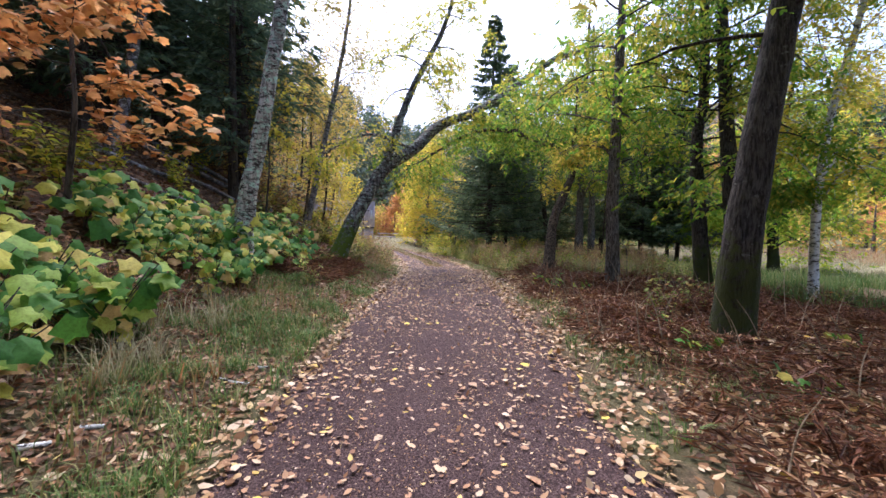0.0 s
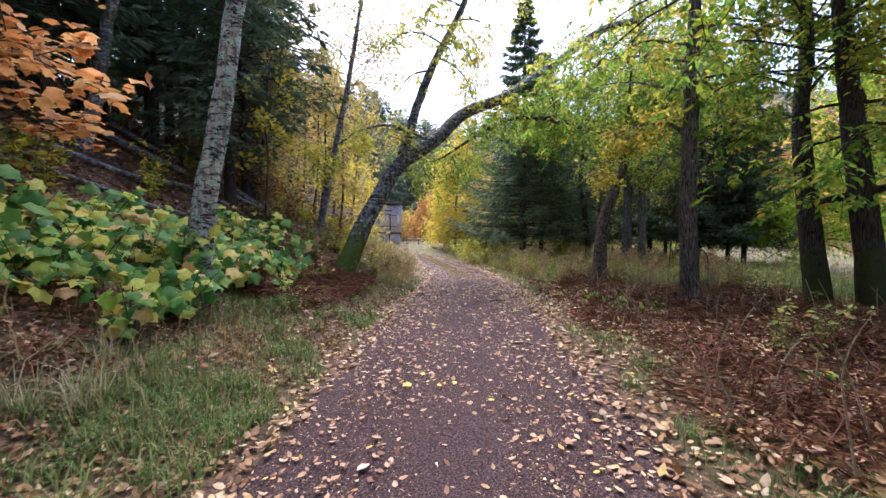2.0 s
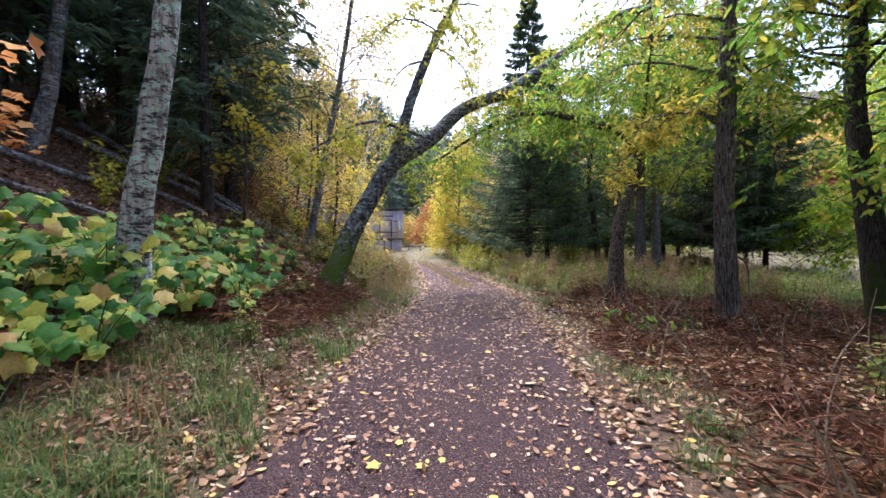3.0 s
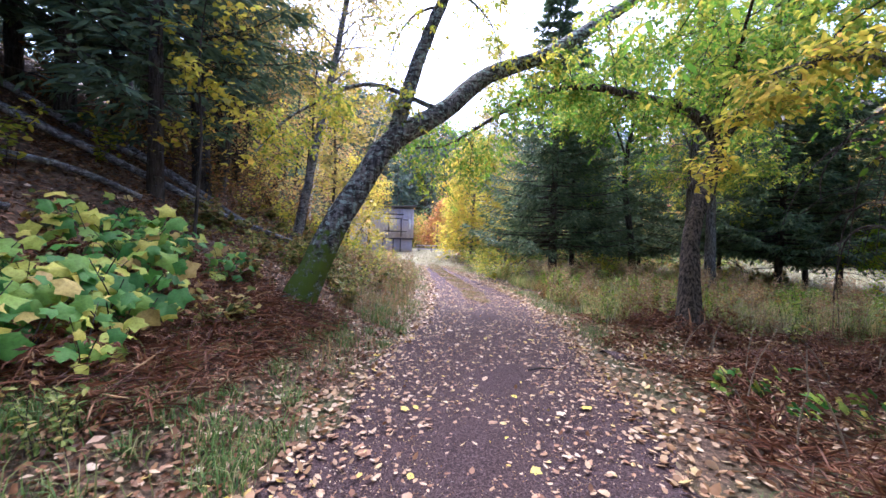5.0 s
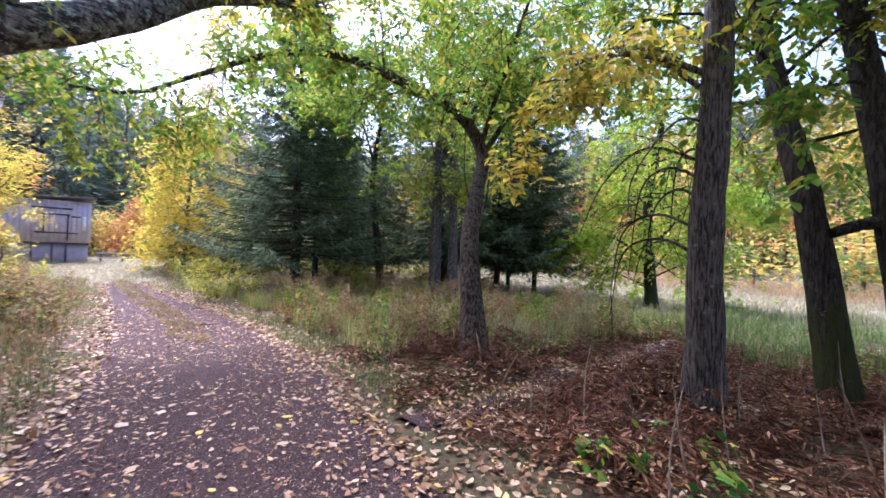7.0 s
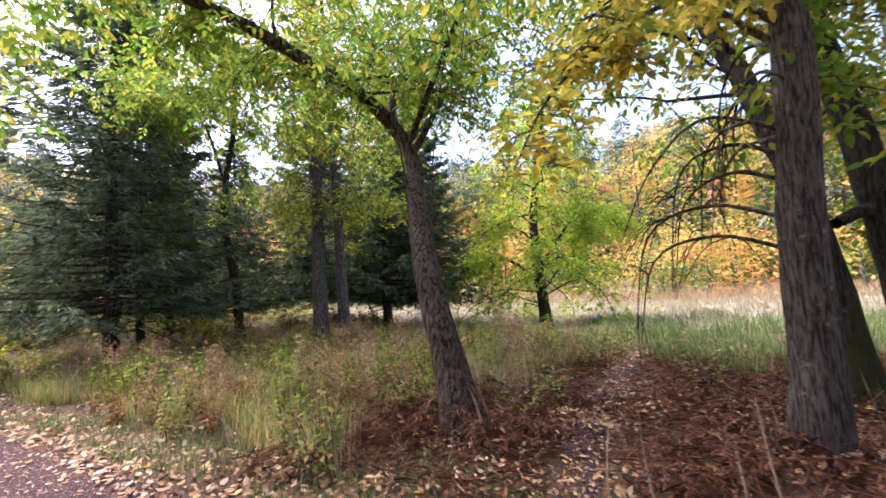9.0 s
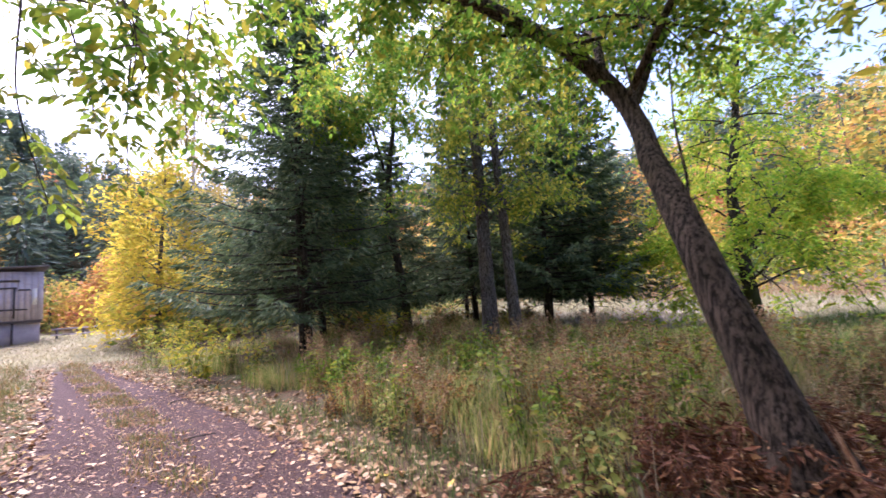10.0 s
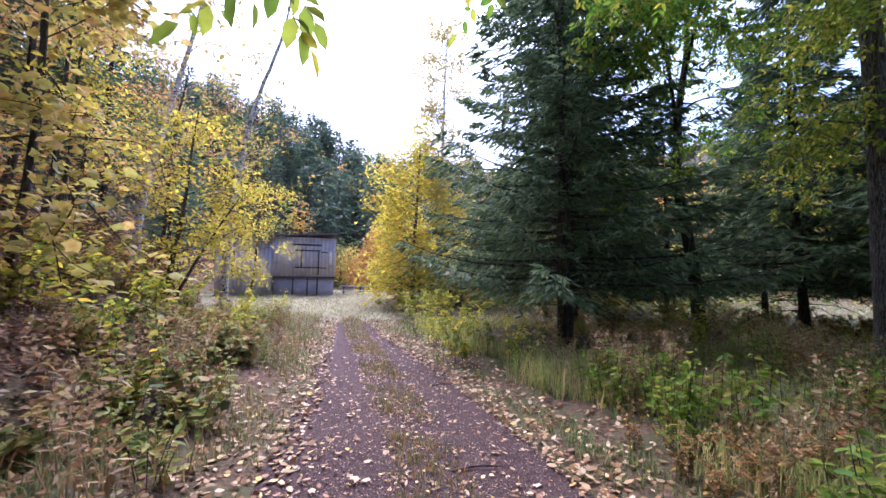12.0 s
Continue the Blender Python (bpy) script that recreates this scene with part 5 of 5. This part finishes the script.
for k, (x, y) in enumerate(P):
    leafy("goldenrod", "tawny goldenrod clump gone to seed", x, y, (weeds + shrubs)[k % 7] if y < 24 or x < 3 else broad[k % 4], rng.uniform(0, 6.28), rng.uniform(0.7, 1.2), "weed", "goldenrod")
P = np.concatenate([scatter(120, 1.2, 8, 13.2, 24, rng, lambda x, y, s: s > 2.1), scatter(30, -5, -1.9, 12.5, 24, rng, lambda x, y, s: (s < -1.8) & (s > -3.5))])
for k, (x, y) in enumerate(P):
    leafy("seed_stalk", "dry brown seed stalks standing in grass", x, y, seeds[k % 4], rng.uniform(0, 6.28), rng.uniform(0.6, 1.05), "weed", "seed stalks")
for x, y in [(1.9, 20.0), (2.1, 19.6), (1.75, 20.4), (2.3, 20.2), (2.0, 19.1), (4.9, 19.0), (5.3, 19.4), (6.4, 18.0), (3.9, 17.6), (5.5, 16.0), (9, 17), (4.4, 14.6), (2.6, 15.2), (3.3, 16.4), (6.2, 14.9), (7.4, 15.6), (8.2, 14.9), (2.2, 17.3), (4.6, 21.0), (7.9, 17.4), (10.2, 15.8)] + scatter(34, 1.6, 9, 14.2, 22, rng, lambda x, y, s: s > 2.3).tolist():
    leafy("green_weed", "fresh bright green leafy weed clump", x, y, greens[int(x * 7) % 2], x * 3, 1.0, "weed", "green weeds")
P = np.concatenate([scatter(130, -9, -1.9, 13, 27, rng, lambda x, y, s: (s < -2.3) & (s > -7)), scatter(9, -6, -3.0, 8.3, 13, rng), scatter(8, -8, -5, 2, 9, rng),
                    scatter(22, -6.0, -2.5, 13.6, 19.5, rng, lambda x, y, s: s < -2.0)])
for k, (x, y) in enumerate(P):
    leafy("bramble", "low broad-leaved bramble turning yellow", x, y, broad[k % 4], rng.uniform(0, 6.28), rng.uniform(0.5, 0.95), "shrub", "brambles")
P = np.concatenate([scatter(34, -8, -3.4, 14, 30, rng, lambda x, y, s: (s < -2.6)), scatter(7, -8, -5, 1, 14, rng)])
for k, (x, y) in enumerate(P):
    leafy("yellow_shrub", "low shrub with yellow-green leaves", x, y, shrubs[k % 3], rng.uniform(0, 6.28), rng.uniform(0.6, 1.15), "shrub", "bank shrubs")
L_RUST = leaf_material("rusty_shrub_leaves", [(0.0, (0.10, 0.11, 0.03)), (0.4, (0.24, 0.12, 0.045)), (0.75, (0.42, 0.22, 0.07)), (0.92, (0.58, 0.44, 0.10)), (1.0, (0.48, 0.10, 0.06))], 0.4)
rusty = [weed_meshes(390 + k, 10, 1.3, 26, 0.10, L_RUST, 0.6, "oval", True) for k in range(3)]
P = scatter(150, -17, -5.0, 15, 36, rng, lambda x, y, s: (s < -4.2) & (land(x, y) > 0.5))
for k, (x, y) in enumerate(P):
    leafy("rusty_shrub", "low rust-brown shrub on the wooded bank", x, y, rusty[k % 3], rng.uniform(0, 6.28), rng.uniform(0.6, 1.25), "shrub", "rusty shrubs")
P = scatter(95, 1.4, 8, 13.2, 22, rng, lambda x, y, s: s > 1.9)
for k, (x, y) in enumerate(P):
    leafy("dead_weed", "withered rust-coloured weed in tall grass", x, y, rusty[k % 3], rng.uniform(0, 6.28), rng.uniform(0.3, 0.6), "weed", "dead weeds")
for k, (x, y) in enumerate([(2.9, 4.6), (3.1, 5.9), (2.6, 9.6), (2.3, 10.2), (2.7, 10.0), (3.4, 9.8), (4.6, 6.6), (5.2, 5.2), (3.2, 3.6)]):
    thimbleberry(x, y, x * 5, 0.5, "small green thimbleberry plant in dead bracken", 3, 0.6, 0.2, 480 + k)

# trampled fern straw between the clumps
def off_trail(x, y):
    return np.abs(y - np.interp(x, [1.6, 3.2, 5.1, 8.7, 12.5], [11.6, 12.05, 12.6, 13.1, 14.2])) > 0.3


P = scatter(52000, 1.7, 9.5, -1, 14.8, rng, lambda x, y, s: (s > 1.95 + 0.3 * np.sin(2 * y)) & off_trail(x, y))
b = Build()
leaf_cloud(b, np.column_stack([P, land(P[:, 0], P[:, 1]) + rng.uniform(0.01, 0.16, len(P))]), 0.2, rng, "straw", 0.6, None, 0.1)
P = scatter(9000, -4.5, -2.2, 8, 12, rng)
leaf_cloud(b, np.column_stack([P, land(P[:, 0], P[:, 1]) + rng.uniform(0.01, 0.22, len(P))]), 0.2, rng, "straw", 0.6, None, 0.1)
tagged(new("bracken_straw", b.mesh("bracken_straw", L_FERN)), "trampled rust-brown bracken straw on the forest floor", "litter", kind="stuff")

# chips of stone in the gravel
P = scatter(9000, -1.5, 1.5, -1, 19, rng, lambda x, y, s: np.abs(s) < path_half(y) - 0.05)
n = len(P)
b = Build()
V = rng.normal(size=(n, 4, 3))
V = unit(V) * rng.uniform(0.004, 0.014, n)[:, None, None] * (1, 1, 0.6)
V += np.column_stack([P, land(P[:, 0], P[:, 1]) + 0.008])[:, None]
b.add(V.reshape(-1, 3), ((np.arange(n) * 4)[:, None, None] + np.array([(0, 1, 2), (0, 2, 3), (0, 3, 1), (1, 3, 2)])[None]).reshape(-1, 3))
M_CHIP = leaf_material("stone_chips", [(0.0, (0.06, 0.04, 0.04)), (0.6, (0.16, 0.11, 0.11)), (1.0, (0.34, 0.28, 0.27))], 0.02, 0.8)
tagged(new("gravel_chips", b.mesh("gravel_chips", M_CHIP)), "loose reddish stone chips in the trail", "gravel", kind="stuff")

# larger fallen leaves on the trail, one by one
L_FALLEN = leaf_material("single_fallen_leaf", [(0.0, (0.36, 0.18, 0.10)), (0.4, (0.62, 0.40, 0.25)), (0.75, (0.74, 0.56, 0.42)), (0.9, (0.80, 0.60, 0.10)), (1.0, (0.82, 0.64, 0.12))], 0.1, 0.55, True)
one_leaf = []
for k in range(6):
    b = Build()
    T, F = SHAPES["maple" if k < 3 else "oval"]
    b.add(T * (1, 1.1 if k < 3 else 1.5, 0.7) + rng.normal(size=T.shape) * (0.03, 0.03, 0.02), F)
    one_leaf.append(b.mesh("fallen_leaf", L_FALLEN))
bed = holder("leaf_scatter", on_land(0, 8), "scattered larger maple leaves lying on the gravel", "leaf litter")
for k, (x, y) in enumerate(scatter(290, -1.7, 1.7, 0.8, 19, rng)):
    lf = part("fallen_leaf", one_leaf[k % 6], None, bed)
    z = float(land(x + path_x(y), y)) - bed.location.z + 0.012
    sz = rng.uniform(0.05, 0.10)
    lf.matrix_basis = Matrix.LocRotScale((x + float(path_x(y)), y - 8, z), Euler((rng.normal() * 0.12, rng.normal() * 0.12, rng.uniform(0, 6.28))), (sz, sz, sz))


# ---- sticks, logs, stones ----
def stick(name, label, pts, r0, r1, bark, seed, group="", category="branch"):
    b = Build()
    tube(b, spline(pts, 14), [r0, r1], 7, 0.08, np.random.default_rng(seed))
    return tagged(new(name, b.mesh(name, bark, True)), label, category, group)


for k, (x, y) in enumerate(scatter(100, 1.9, 6.5, 2.0, 11.5, rng)):
    a, L = rng.uniform(-0.9, 0.9), rng.uniform(0.5, 1.1)
    x0, y0, z0 = on_land(x, y)
    stick("dry_stalk", "pale dry stalk leaning in the bracken", [(x0, y0, z0 - 0.03), (x0 + 0.35 * L * math.sin(a), y0 + 0.1, z0 + L * 0.5), (x0 + 0.8 * L * math.sin(a), y0 + 0.15, z0 + L * 0.85)], 0.0085, 0.003, B_STALK, k, "dry stalks", "stalk")
for k, (x, y, a, L) in enumerate([(-0.35, 18.3, 0.2, 0.45), (0.45, 10.6, 0.3, 0.35), (0.6, 7.2, -0.2, 0.25), (-0.5, 21.0, 0.4, 0.3)]):
    x0, y0, z0 = on_land(x, y, 0.022)
    stick("twig", "short dark twig lying on the gravel", [(x0, y0, z0), (x0 + L * 0.5 * math.cos(a), y0 + L * 0.5 * math.sin(a) + 0.03, z0 + 0.01), (x0 + L * math.cos(a), y0 + L * math.sin(a), z0)], 0.011, 0.006, B_TWIG, k, "twigs on the trail")
for k, (x, y, a, L, r) in enumerate([(5.6, 11.3, 0.3, 2.6, 0.05), (3.8, 3.9, 0.15, 1.7, 0.03), (6.0, 8.6, -0.4, 2.2, 0.045), (8.2, 26.4, 0.1, 3.0, 0.10), (5.4, 24.2, -0.3, 2.2, 0.07)]):
    p = [on_land(x + f * L * math.cos(a), y + f * L * math.sin(a) + 0.08 * math.sin(5 * f), r + 0.03) for f in (0, 0.35, 0.7, 1)]
    stick("fallen_branch", "dark fallen branch on the forest floor", p, r, r * 0.5, B_DARK, 20 + k, "fallen branches")
for k, (x, y, a, L, r) in enumerate([(-2.3, 2.2, 0.9, 0.14, 0.018), (-2.22, 2.5, 0.6, 0.12, 0.016), (-1.9, 3.5, 0.05, 0.26, 0.014), (-1.75, 3.9, 0.2, 0.15, 0.011)]):
    p = [on_land(x + f * L * math.cos(a), y + f * L * math.sin(a), r + 0.02) for f in (0, 0.35, 0.7, 1)]
    stick("birch_stick", "short white birch stick lying in the verge", p, r, r * 0.8, B_WHITE, 60 + k, "birch sticks")
for k, (x, y, a, L, r) in enumerate([(-9.5, 12.0, 0.7, 4.5, 0.09), (-10.5, 13.5, 0.4, 4.0, 0.08), (-8.0, 9.5, 1.1, 3.5, 0.07), (-9.0, 15.0, 0.2, 4.0, 0.08), (-7.2, 8.0, 0.9, 2.5, 0.06)]):
    p = [on_land(x + f * L * math.cos(a), y + f * L * math.sin(a), r + 0.06) for f in (0, 0.35, 0.7, 1)]
    stick("fallen_log", "grey fallen log on the slope", p, r, r * 0.7, B_SLOPE, 30 + k, "slope logs", "log")


def stone(name, label, x, y, size, seed, mat, category="stone"):
    rng = np.random.default_rng(seed)
    bm = bmesh.new()
    bmesh.ops.create_icosphere(bm, subdivisions=3, radius=1)
    for v in bm.verts:
        k = 1 + 0.22 * noise.noise(v.co * 1.3 + Vector((seed, 0, 0))) + 0.08 * noise.noise(v.co * 4)
        v.co = Vector((v.co.x * size[0], v.co.y * size[1], v.co.z * size[2])) * k
    me = bpy.data.meshes.new(name)
    bm.to_mesh(me)
    bm.free()
    me.polygons.foreach_set("use_smooth", np.ones(len(me.polygons), bool))
    me.materials.append(mat)
    ob = new(name, me)
    ob.location = on_land(x, y, size[2] * 0.45)
    ob.rotation_euler = (0, 0, seed)
    return tagged(ob, label, category)


M_STONE = mottled("mossy_stone", [(0.35, (0.07, 0.06, 0.05)), (0.5, (0.18, 0.15, 0.12)), (0.65, (0.36, 0.30, 0.25))], 9.0, 30, 0.02, 0.9, ((0.09, 0.10, 0.04), 4.0))
stone("stone", "brown stone half buried under thimbleberries", -3.45, 6.0, (0.17, 0.13, 0.13), 3, M_STONE)
stone("stump", "dark rotten stump in the bracken", 2.0, 5.15, (0.09, 0.08, 0.10), 5, B_DARK, "stump")
